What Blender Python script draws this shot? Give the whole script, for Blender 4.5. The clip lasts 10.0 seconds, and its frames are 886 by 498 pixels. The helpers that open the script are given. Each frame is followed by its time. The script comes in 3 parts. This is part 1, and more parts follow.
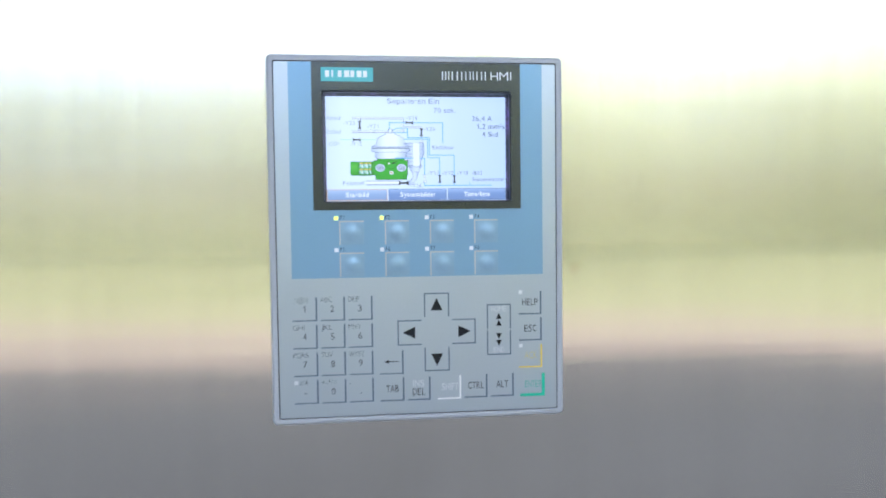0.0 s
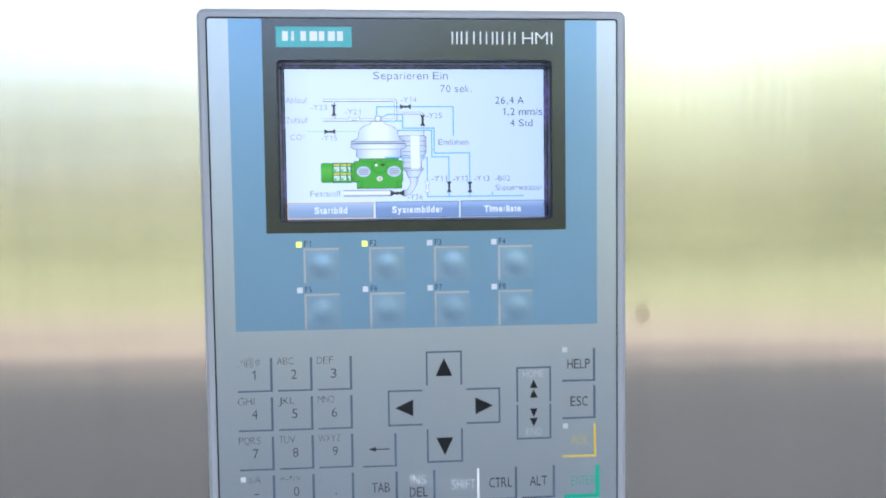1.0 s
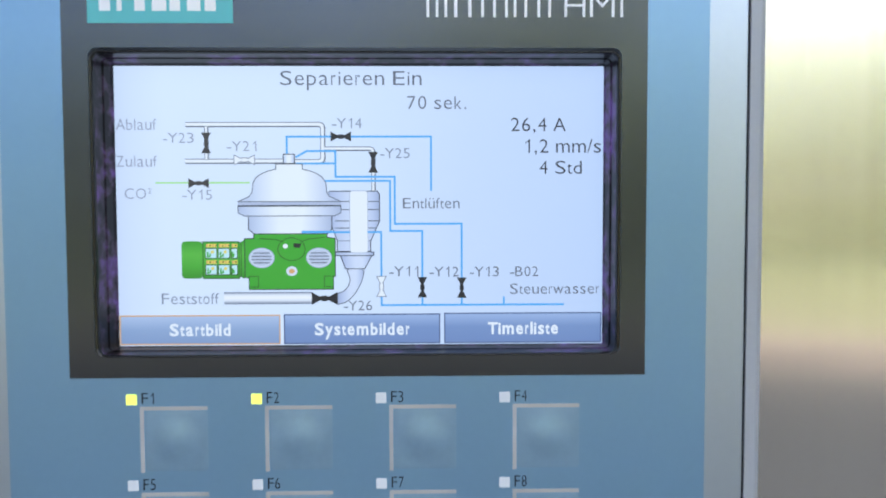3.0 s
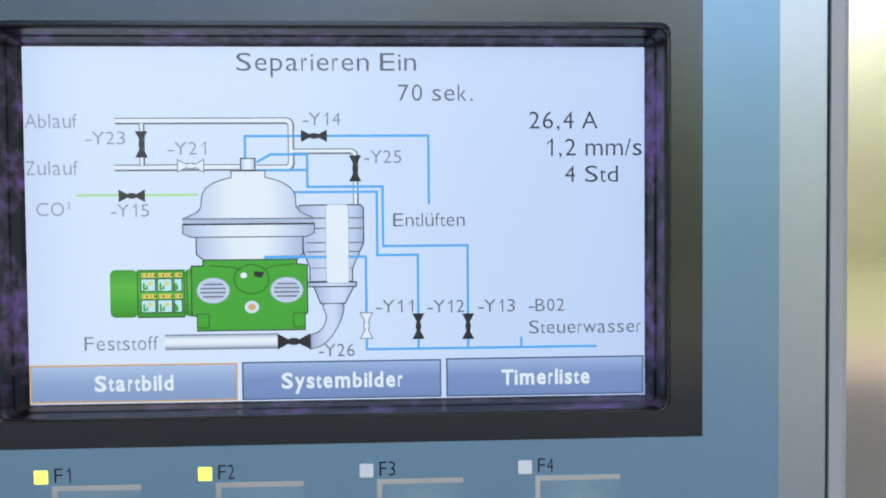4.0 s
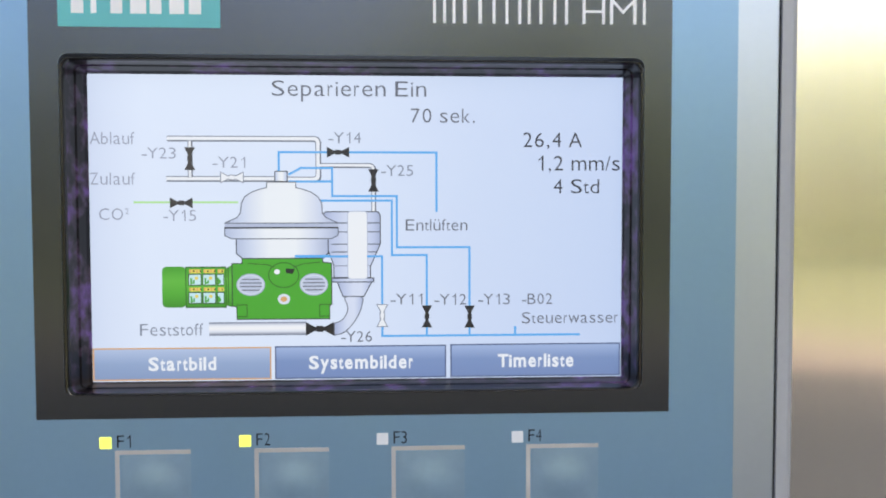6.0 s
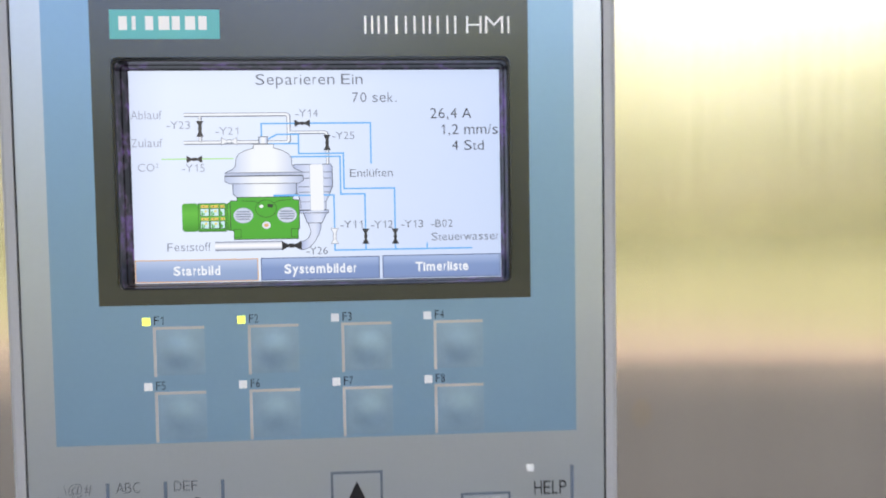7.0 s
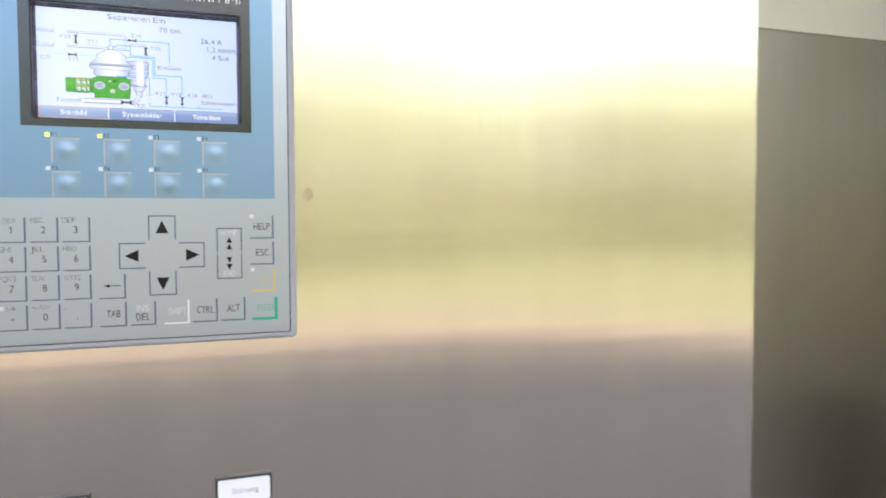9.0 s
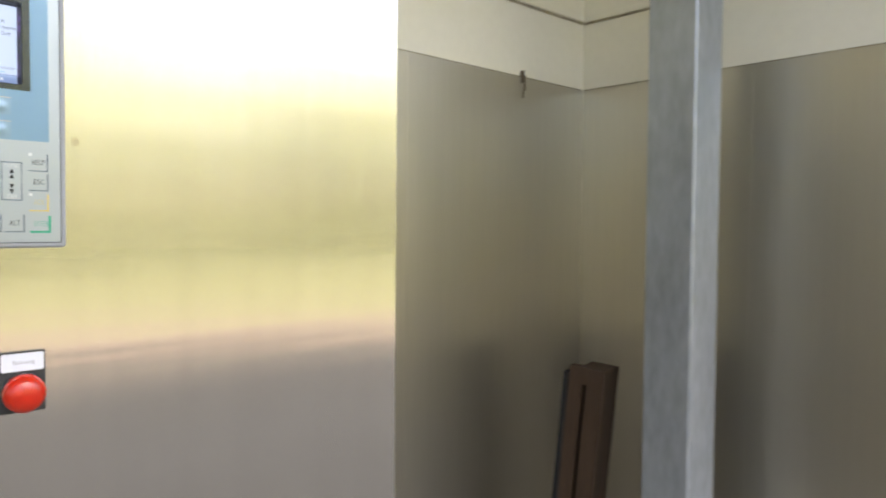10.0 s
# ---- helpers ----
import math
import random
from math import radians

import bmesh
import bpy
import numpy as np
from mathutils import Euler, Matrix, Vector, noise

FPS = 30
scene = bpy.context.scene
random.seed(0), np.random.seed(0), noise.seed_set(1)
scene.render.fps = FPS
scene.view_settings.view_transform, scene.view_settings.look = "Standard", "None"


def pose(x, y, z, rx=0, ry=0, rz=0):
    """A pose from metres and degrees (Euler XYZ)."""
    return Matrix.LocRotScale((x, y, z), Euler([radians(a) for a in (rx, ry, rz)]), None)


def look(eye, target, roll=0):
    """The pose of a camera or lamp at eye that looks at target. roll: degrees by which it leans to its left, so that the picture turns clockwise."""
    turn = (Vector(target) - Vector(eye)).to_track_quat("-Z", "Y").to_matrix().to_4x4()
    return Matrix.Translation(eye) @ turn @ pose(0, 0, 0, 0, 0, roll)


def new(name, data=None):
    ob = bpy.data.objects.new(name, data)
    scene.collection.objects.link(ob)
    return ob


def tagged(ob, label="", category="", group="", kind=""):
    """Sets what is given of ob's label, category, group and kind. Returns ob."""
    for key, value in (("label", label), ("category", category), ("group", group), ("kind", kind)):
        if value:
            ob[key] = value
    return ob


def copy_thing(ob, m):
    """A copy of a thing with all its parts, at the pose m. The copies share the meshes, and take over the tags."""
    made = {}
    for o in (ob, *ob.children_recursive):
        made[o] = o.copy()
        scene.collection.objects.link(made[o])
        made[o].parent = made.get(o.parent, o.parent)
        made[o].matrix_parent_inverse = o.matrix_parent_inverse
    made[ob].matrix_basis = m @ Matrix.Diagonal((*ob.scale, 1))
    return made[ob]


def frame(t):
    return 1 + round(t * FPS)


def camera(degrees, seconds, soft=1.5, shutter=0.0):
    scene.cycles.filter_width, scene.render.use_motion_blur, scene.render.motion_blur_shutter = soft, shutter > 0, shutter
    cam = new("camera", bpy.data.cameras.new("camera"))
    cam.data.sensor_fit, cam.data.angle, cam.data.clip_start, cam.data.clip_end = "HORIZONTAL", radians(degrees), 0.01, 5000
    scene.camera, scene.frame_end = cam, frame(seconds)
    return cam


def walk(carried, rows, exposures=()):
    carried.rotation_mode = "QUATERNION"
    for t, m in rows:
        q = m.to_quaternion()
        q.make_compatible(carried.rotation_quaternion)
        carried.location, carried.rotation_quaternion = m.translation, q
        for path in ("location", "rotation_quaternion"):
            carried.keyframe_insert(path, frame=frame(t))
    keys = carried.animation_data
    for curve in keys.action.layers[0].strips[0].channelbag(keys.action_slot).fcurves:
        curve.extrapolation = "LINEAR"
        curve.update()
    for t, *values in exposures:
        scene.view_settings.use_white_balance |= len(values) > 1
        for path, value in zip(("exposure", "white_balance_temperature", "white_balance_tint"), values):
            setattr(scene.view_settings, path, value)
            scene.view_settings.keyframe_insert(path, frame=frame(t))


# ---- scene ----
cam = camera(63.57, 10.0, soft=1.8, shutter=0.3)
PATH = [
    (0, (-0.0291, -0.3713, 1.6608), (0.0819, 0.6216, 1.6186), -0.67),
    (0.5, (-0.0129, -0.3122, 1.6716), (0.0827, 0.6818, 1.6179), -1.05),
    (1, (-0.0088, -0.2581, 1.6719), (0.0594, 0.7384, 1.6234), -0.73),
    (1.5, (-0.0005, -0.2304, 1.6777), (0.0475, 0.7679, 1.6453), 0.09),
    (2, (0.0057, -0.2001, 1.6811), (0.0448, 0.7989, 1.6610), 0.07),
    (2.5, (0.0088, -0.1639, 1.6888), (0.0366, 0.8349, 1.6491), 0.10),
    (3, (0.0133, -0.1338, 1.6958), (0.0321, 0.8651, 1.6508), -0.17),
    (3.2, (0.0131, -0.1249, 1.6962), (0.0428, 0.8738, 1.6567), -0.24),
    (4.3, (0.0093, -0.1027, 1.6981), (0.0507, 0.8961, 1.6734), -0.38),
    (4.5, (0.0073, -0.1032, 1.6992), (0.0536, 0.8954, 1.6767), -0.12),
    (5, (0.0058, -0.1038, 1.6989), (0.0477, 0.8950, 1.6732), -0.09),
    (5.2, (0.0065, -0.1041, 1.6994), (0.0460, 0.8945, 1.6644), -0.24),
    (6.3, (0.0104, -0.1345, 1.6979), (0.0582, 0.8636, 1.6602), -0.17),
    (6.5, (0.0121, -0.1441, 1.6944), (0.0639, 0.8537, 1.6540), -0.51),
    (7, (0.0215, -0.1813, 1.6862), (0.0775, 0.8162, 1.6440), -0.91),
    (7.5, (0.0258, -0.2348, 1.6801), (0.0857, 0.7625, 1.6377), -0.18),
    (8, (0.0285, -0.2968, 1.6683), (0.1214, 0.6974, 1.6132), -0.77),
    (8.5, (0.0429, -0.3481, 1.6508), (0.1807, 0.6407, 1.5939), -0.35),
    (8.8, (0.0400, -0.3767, 1.6325), (0.2870, 0.5905, 1.5742), -0.36),
    (9, (0.0239, -0.3951, 1.6197), (0.3530, 0.5482, 1.5775), -0.25),
    (9.3, (-0.0080, -0.4307, 1.6076), (0.4366, 0.4641, 1.5644), -0.14),
    (9.5, (-0.0259, -0.4662, 1.5941), (0.4926, 0.3875, 1.5446), -0.61),
    (9.6, (-0.0386, -0.4842, 1.5861), (0.5166, 0.3462, 1.5387), -0.44),
    (9.8, (-0.0588, -0.5230, 1.5780), (0.5701, 0.2533, 1.5350), -0.44),
    (10, (-0.0817, -0.5734, 1.5738), (0.6027, 0.1549, 1.5399), 0.47),
]
walk(cam, [(t, look(e, g, r)) for t, e, g, r in PATH],
     exposures=[(0.0, 1.79, 5450, 8), (2.5, 1.58, 5600, 7), (5.0, 1.5, 6150, 6), (6.5, 1.6, 6400, 12), (7.5, 1.79, 6450, 12),
                (8.5, 1.9, 6250, 12), (9.0, 1.81, 6350, 11), (10.0, 1.88, 6550, 10)])

# ---- world and sun
SUN_ELEV, SUN_AZ = radians(55), radians(165)
world = bpy.data.worlds.new("sky")
world.use_nodes = True
scene.world = world
wn = world.node_tree.nodes
sky = wn.new("ShaderNodeTexSky")
sky.sky_type, sky.sun_disc = "NISHITA", False
sky.sun_elevation, sky.sun_rotation = SUN_ELEV, SUN_AZ
sky.air_density, sky.dust_density, sky.ozone_density = 0.8, 4.0, 0.9
world.node_tree.links.new(sky.outputs[0], wn["Background"].inputs[0])
wn["Background"].inputs[1].default_value = 0.15
sun = new("sun", bpy.data.lights.new("sun", "SUN"))
sun.data.energy, sun.data.angle, sun.data.color = 3.0, radians(0.5), (1, 0.95, 0.86)
sun.matrix_world = look((0, 0, 0), (-math.sin(SUN_AZ) * math.cos(SUN_ELEV), -math.cos(SUN_AZ) * math.cos(SUN_ELEV), -math.sin(SUN_ELEV)))


# ---- materials
def mat(name, col, rough=0.5, metal=0.0, var=0.12, scale=8.0, fine=120.0, bump=0.0, stretch=(1, 1, 1), emit=0.0, coat=0.0):
    """A surface with a coarse and a fine variation of colour and gloss, in metres."""
    m = bpy.data.materials.new(name)
    m.use_nodes = True
    nt = m.node_tree
    b = nt.nodes["Principled BSDF"]
    b.inputs["Metallic"].default_value = metal
    b.inputs["Coat Weight"].default_value = coat
    b.inputs["Coat Roughness"].default_value = 0.15
    co = nt.nodes.new("ShaderNodeTexCoord")
    mp = nt.nodes.new("ShaderNodeMapping")
    mp.inputs["Scale"].default_value = stretch
    nt.links.new(co.outputs["Object"], mp.inputs[0])
    n1, n2 = nt.nodes.new("ShaderNodeTexNoise"), nt.nodes.new("ShaderNodeTexNoise")
    n1.inputs["Scale"].default_value, n1.inputs["Detail"].default_value = scale, 4
    n2.inputs["Scale"].default_value, n2.inputs["Detail"].default_value = fine, 3
    for n in (n1, n2):
        nt.links.new(mp.outputs[0], n.inputs["Vector"])
    mix = nt.nodes.new("ShaderNodeMath")
    mix.operation = "MULTIPLY_ADD"
    mix.inputs[1].default_value = 0.45
    nt.links.new(n2.outputs["Fac"], mix.inputs[0])
    half = nt.nodes.new("ShaderNodeMath")
    half.operation = "MULTIPLY"
    half.inputs[1].default_value = 0.55
    nt.links.new(n1.outputs["Fac"], half.inputs[0])
    nt.links.new(half.outputs[0], mix.inputs[2])
    ramp = nt.nodes.new("ShaderNodeValToRGB")
    lo, hi = ramp.color_ramp.elements
    lo.position, hi.position = 0.3, 0.7
    lo.color = (*[max(0, c * (1 - var)) for c in col], 1)
    hi.color = (*[min(1, c * (1 + var)) for c in col], 1)
    nt.links.new(mix.outputs[0], ramp.inputs[0])
    nt.links.new(ramp.outputs[0], b.inputs["Base Color"])
    mr = nt.nodes.new("ShaderNodeMapRange")
    mr.inputs["To Min"].default_value, mr.inputs["To Max"].default_value = rough * 0.9, min(1, rough * 1.1)
    nt.links.new(mix.outputs[0], mr.inputs[0])
    nt.links.new(mr.outputs[0], b.inputs["Roughness"])
    if bump:
        bp = nt.nodes.new("ShaderNodeBump")
        bp.inputs["Strength"].default_value, bp.inputs["Distance"].default_value = 1.0, bump
        nt.links.new(mix.outputs[0], bp.inputs["Height"])
        nt.links.new(bp.outputs[0], b.inputs["Normal"])
    if emit and not b.inputs["Coat Weight"].default_value and name.startswith("lcd"):
        nt.links.remove(b.inputs["Base Color"].links[0])
        b.inputs["Base Color"].default_value = (0.008, 0.008, 0.01, 1)
        b.inputs["Specular IOR Level"].default_value = 0.42
    if emit:
        nt.links.new(ramp.outputs[0], b.inputs["Emission Color"])
        b.inputs["Emission Strength"].default_value = emit
    return m


def brushed(name, col, rough, aniso, stain):
    """Stainless steel with an upright grain: it smears reflections sideways."""
    m = mat(name, col, rough, 1.0, var=stain, scale=5.0, fine=40.0, stretch=(14, 14, 0.35))
    nt = m.node_tree
    b = nt.nodes["Principled BSDF"]
    b.inputs["Anisotropic"].default_value = aniso
    tg = nt.nodes.new("ShaderNodeTangent")
    tg.direction_type, tg.uv_map = "UV_MAP", "UVMap"
    nt.links.new(tg.outputs[0], b.inputs["Tangent"])
    return m


def streaks(m, depth):
    """Faint level ripples of rolled sheet, a few centimetres apart."""
    nt = m.node_tree
    co, mp, nz, bp = (nt.nodes.new("ShaderNode" + k) for k in ("TexCoord", "Mapping", "TexNoise", "Bump"))
    mp.inputs["Scale"].default_value = (0.5, 0.5, 16)
    nz.inputs["Scale"].default_value, nz.inputs["Detail"].default_value = 2.2, 2
    bp.inputs["Strength"].default_value, bp.inputs["Distance"].default_value = 1.0, depth
    nt.links.new(co.outputs["Object"], mp.inputs[0])
    nt.links.new(mp.outputs[0], nz.inputs["Vector"])
    nt.links.new(nz.outputs["Fac"], bp.inputs["Height"])
    nt.links.new(bp.outputs[0], nt.nodes["Principled BSDF"].inputs["Normal"])


door_steel = brushed("brushed_steel_door", (0.66, 0.64, 0.6), 0.2, 0.9, 0.06)
wall_steel = brushed("brushed_steel_wall", (0.535, 0.51, 0.445), 0.33, 0.58, 0.03)
streaks(door_steel, 0.00019)
cream = mat("cream_paint", (0.89, 0.87, 0.76), 0.5, var=0.03, scale=3, fine=60)
dirt_shade = mat("grimy_shaded_seam", (0.3, 0.27, 0.2), 0.8, var=0.5, scale=14, fine=90)
seal = mat("brown_joint", (0.4, 0.36, 0.27), 0.8, var=0.4, scale=12, fine=70)
asphalt = mat("grey_asphalt", (0.053, 0.052, 0.051), 0.9, var=0.4, scale=0.6, fine=60, bump=0.003)
sand = mat("sandy_gravel", (0.3, 0.22, 0.175), 0.95, var=0.2, scale=0.8, fine=50, bump=0.01)
grass = mat("meadow_grass", (0.212, 0.205, 0.098), 0.9, var=0.35, scale=0.25, fine=6, bump=0.02)
leaf = mat("leaves", (0.46, 0.455, 0.24), 0.55, var=0.4, scale=0.6, fine=5)
bark = mat("bark", (0.3, 0.25, 0.18), 0.9, var=0.3, scale=4, fine=30, bump=0.01)
zinc = mat("galvanised_zinc", (0.4, 0.44, 0.49), 0.36, 0.55, var=0.24, scale=9, fine=60, bump=0.0006, stretch=(1, 1, 0.4))
wood = mat("brown_wood", (0.05, 0.032, 0.02), 0.65, var=0.35, scale=6, fine=45, bump=0.0006, stretch=(8, 8, 0.5))
rubber = mat("black_rubber", (0.008, 0.008, 0.008), 0.85)
rust = mat("rusty_iron", (0.16, 0.135, 0.1), 0.7, 0.4, var=0.4, fine=400)
rim_grey = mat("rim_plastic", (0.3, 0.32, 0.36), 0.4, 0.1, var=0.04, scale=20, fine=900, bump=0.00002)
foil = mat("silver_foil", (0.375, 0.43, 0.505), 0.33, 0.75, var=0.025, scale=25, fine=700)
blue = mat("blue_foil", (0.175, 0.3, 0.45), 0.32, 0.5, var=0.025, scale=25, fine=700)
bezel_mat = mat("anthracite_foil", (0.007, 0.0078, 0.0095), 0.19, 0.0, var=0.05, scale=25, fine=700)
bezel_bsdf = bezel_mat.node_tree.nodes["Principled BSDF"]
bezel_bsdf.inputs["IOR"].default_value = 1.8
bezel_bsdf.inputs["Specular Tint"].default_value = (0.78, 0.88, 1.0, 1)
recess_mat = mat("black_gloss_frame", (0.012, 0.01, 0.013), 0.3, var=0.5, scale=85, fine=420)
# violet blotches: reflections on the frame, painted into its colour
ramp = [n for n in recess_mat.node_tree.nodes if n.type == "VALTORGB"][0].color_ramp
ramp.elements[0].position, ramp.elements[1].position = 0.46, 0.66
ramp.elements[1].color = (0.17, 0.085, 0.32, 1)
ramp.elements.new(0.52).color = (0.05, 0.032, 0.055, 1)
recess_mat.node_tree.nodes["Principled BSDF"].inputs["Specular IOR Level"].default_value = 0.2
lip_mat = mat("black_gloss_lip", (0.008, 0.008, 0.009), 0.1, var=0.1, scale=60)
wood.node_tree.nodes["Principled BSDF"].inputs["Specular IOR Level"].default_value = 0.2
window_foil = mat("clear_key_window", (0.195, 0.31, 0.44), 0.32, 0.45, var=0.05, scale=140, fine=700, coat=0.6)
window_foil.node_tree.nodes["Principled BSDF"].inputs["Coat Roughness"].default_value = 0.21
slate = mat("slate_print", (0.1, 0.135, 0.19), 0.7, var=0.05)
ink = mat("dark_ink", (0.012, 0.013, 0.016), 0.8, var=0.05)
ink_soft = mat("grey_ink", (0.035, 0.04, 0.05), 0.8, var=0.05)
white_ink = mat("white_ink", (0.75, 0.77, 0.8), 0.5, var=0.03)
pale_ink = mat("pale_ink", (0.72, 0.74, 0.78), 0.5, var=0.03)
shift_ink = mat("faded_white_ink", (0.56, 0.6, 0.66), 0.5, var=0.03)
ack_ink = mat("faded_yellow_ink", (0.46, 0.42, 0.2), 0.5, var=0.05)
enter_ink = mat("faded_green_ink", (0.12, 0.36, 0.33), 0.5, var=0.05)
yellow_ink = mat("yellow_ink", (0.62, 0.46, 0.05), 0.5, var=0.05)
green_ink = mat("green_ink", (0.02, 0.34, 0.22), 0.5, var=0.05)
beige_ink = mat("beige_print", (0.35, 0.355, 0.365), 0.45, var=0.1, scale=60)
teal = mat("teal_print", (0.1, 0.42, 0.46), 0.45, var=0.03)
for m in (slate, ink, ink_soft):
    m.node_tree.nodes["Principled BSDF"].inputs["Specular IOR Level"].default_value = 0.15
led_on = mat("lit_led", (0.75, 0.85, 0.12), 0.4, emit=0.28, var=0.03)
led_off = mat("led_window", (0.6, 0.64, 0.7), 0.35, var=0.03)
legend_ink = mat("faded_legend_ink", (0.22, 0.23, 0.27), 0.6, var=0.05)
label_white = mat("white_label", (0.66, 0.7, 0.79), 0.4, var=0.02)
plate_black = mat("black_plastic", (0.022, 0.024, 0.028), 0.45, var=0.1, fine=800)
lamp_red = mat("red_lens", (0.5, 0.018, 0.004), 0.22, var=0.1, scale=60, coat=0.25)
lamp_red.node_tree.nodes["Principled BSDF"].inputs["Subsurface Weight"].default_value = 0.35
lamp_red.node_tree.nodes["Principled BSDF"].inputs["Subsurface Radius"].default_value = (0.006, 0.001, 0.001)
button_blue = mat("blue_cap", (0.01, 0.1, 0.3), 0.3, var=0.08, scale=80)
chrome = mat("chrome_ring", (0.6, 0.57, 0.48), 0.25, 1.0, var=0.08, scale=80)


LCD = 0.298


def lcd(name, col, gain=1.0):
    return mat(name, col, 0.36, var=0.012, scale=30, fine=200, emit=LCD * gain)


def lcd_shaded(name, axis, stops):
    """A drawn round form: its tone runs across the shape, along axis 0 or 2."""
    m = lcd(name, stops[0][1])
    nt = m.node_tree
    co, sep, ramp = nt.nodes.new("ShaderNodeTexCoord"), nt.nodes.new("ShaderNodeSeparateXYZ"), nt.nodes.new("ShaderNodeValToRGB")
    nt.links.new(co.outputs["Generated"], sep.inputs[0])
    nt.links.new(sep.outputs[axis], ramp.inputs[0])
    els = ramp.color_ramp.elements
    els[0].position, els[0].color = stops[0][0], (*stops[0][1], 1)
    els[1].position, els[1].color = stops[-1][0], (*stops[-1][1], 1)
    for p, c in stops[1:-1]:
        els.new(p).color = (*c, 1)
    nt.links.new(ramp.outputs[0], nt.nodes["Principled BSDF"].inputs["Emission Color"])
    return m


STEEL_TONES = [(0.0, (0.5, 0.58, 0.78)), (0.1, (0.62, 0.71, 0.9)), (0.32, (0.9, 0.95, 1.0)), (0.6, (0.97, 0.99, 1.0)), (0.85, (0.66, 0.74, 0.92)), (1.0, (0.46, 0.53, 0.72))]
lcd_round = lcd_shaded("lcd_steel_round", 0, STEEL_TONES)
lcd_cyclone = lcd_shaded("lcd_steel_cyclone", 0, [(0.0, (0.4, 0.47, 0.7)), (0.2, (0.56, 0.64, 0.86)), (0.45, (0.72, 0.79, 0.96)), (0.7, (0.74, 0.81, 0.97)), (0.88, (0.58, 0.66, 0.88)), (1.0, (0.4, 0.47, 0.68))])
lcd_vent = lcd("lcd_vent_grey", (0.58, 0.65, 0.82))
lcd_sky = lcd("lcd_pale_cyan", (0.62, 0.9, 0.95))
lcd_dome = lcd_shaded("lcd_steel_dome", 0, [(0.0, (0.5, 0.58, 0.78)), (0.16, (0.68, 0.76, 0.93)), (0.36, (0.92, 0.96, 1.0)), (0.64, (0.93, 0.97, 1.0)), (0.84, (0.68, 0.75, 0.92)), (1.0, (0.46, 0.53, 0.72))])
lcd_tube = lcd_shaded("lcd_steel_tube", 2, [(0.0, (0.3, 0.33, 0.42)), (0.25, (0.8, 0.85, 0.95)), (0.5, (1.0, 1.0, 1.0)), (0.75, (0.92, 0.95, 1.0)), (1.0, (0.5, 0.55, 0.68))])
lcd_motor = lcd_shaded("lcd_motor_round", 2, [(0.0, (0.05, 0.3, 0.016)), (0.3, (0.085, 0.43, 0.03)), (0.65, (0.13, 0.53, 0.05)), (1.0, (0.06, 0.36, 0.022))])
lcd_key = lcd_shaded("lcd_button_tone", 2, [(0.0, (0.2, 0.29, 0.55)), (0.55, (0.22, 0.32, 0.58)), (1.0, (0.4, 0.52, 0.8))])
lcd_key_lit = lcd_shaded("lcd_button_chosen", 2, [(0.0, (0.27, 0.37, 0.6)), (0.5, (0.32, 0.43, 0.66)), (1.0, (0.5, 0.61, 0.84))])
# the ground tone is whiter and stronger towards the left end
lcd_back = lcd_shaded("lcd_pale_blue", 0, [(0.0, (0.68, 0.76, 0.93)), (0.1, (0.755, 0.835, 0.98)), (0.42, (0.735, 0.82, 0.97)), (0.72, (0.63, 0.73, 0.93)), (1.0, (0.57, 0.68, 0.91))])
lcd_back.node_tree.nodes["Principled BSDF"].inputs["Emission Strength"].default_value = LCD * 1.07
lcd_white = lcd("lcd_white", (0.93, 0.96, 1.0))
lcd_light = lcd("lcd_steel_light", (0.76, 0.82, 0.93))
lcd_mid = lcd("lcd_steel_mid", (0.5, 0.57, 0.75))
lcd_green = lcd("lcd_green", (0.07, 0.42, 0.025))
lcd_dgreen = lcd("lcd_dark_green", (0.02, 0.13, 0.01))
lcd_blue = lcd("lcd_line_blue", (0.1, 0.45, 0.93))
lcd_lime = lcd("lcd_lime", (0.5, 0.86, 0.35))
lcd_black = lcd("lcd_black", (0.012, 0.013, 0.017))
# glare over the display's left side is mixed into these two colours
lcd_glare_black = lcd("lcd_black_under_glare", (0.045, 0.042, 0.04))
lcd_glare_text = lcd("lcd_text_under_glare", (0.34, 0.37, 0.47))
lcd_text = lcd("lcd_text", (0.14, 0.155, 0.2))
lcd_dark = lcd("lcd_dark_text", (0.02, 0.024, 0.04))
lcd_grey = lcd("lcd_grey_text", (0.24, 0.27, 0.35))
lcd_btn_edge = lcd("lcd_button_edge", (0.08, 0.12, 0.25))
lcd_orange = lcd("lcd_orange", (0.75, 0.42, 0.16))
lcd_yellow = lcd("lcd_yellow", (0.9, 0.72, 0.12))


for m in (asphalt, sand, grass, leaf):
    m.node_tree.nodes["Principled BSDF"].inputs["Specular IOR Level"].default_value = 0.08
tr = leaf.node_tree.nodes.new("ShaderNodeBsdfTranslucent")
tr.inputs["Color"].default_value = (0.86, 0.855, 0.54, 1)
mx = leaf.node_tree.nodes.new("ShaderNodeMixShader")
mx.inputs[0].default_value = 0.78
lk = leaf.node_tree.links
lk.new(leaf.node_tree.nodes["Principled BSDF"].outputs[0], mx.inputs[1])
lk.new(tr.outputs[0], mx.inputs[2])
lk.new(mx.outputs[0], leaf.node_tree.nodes["Material Output"].inputs[0])


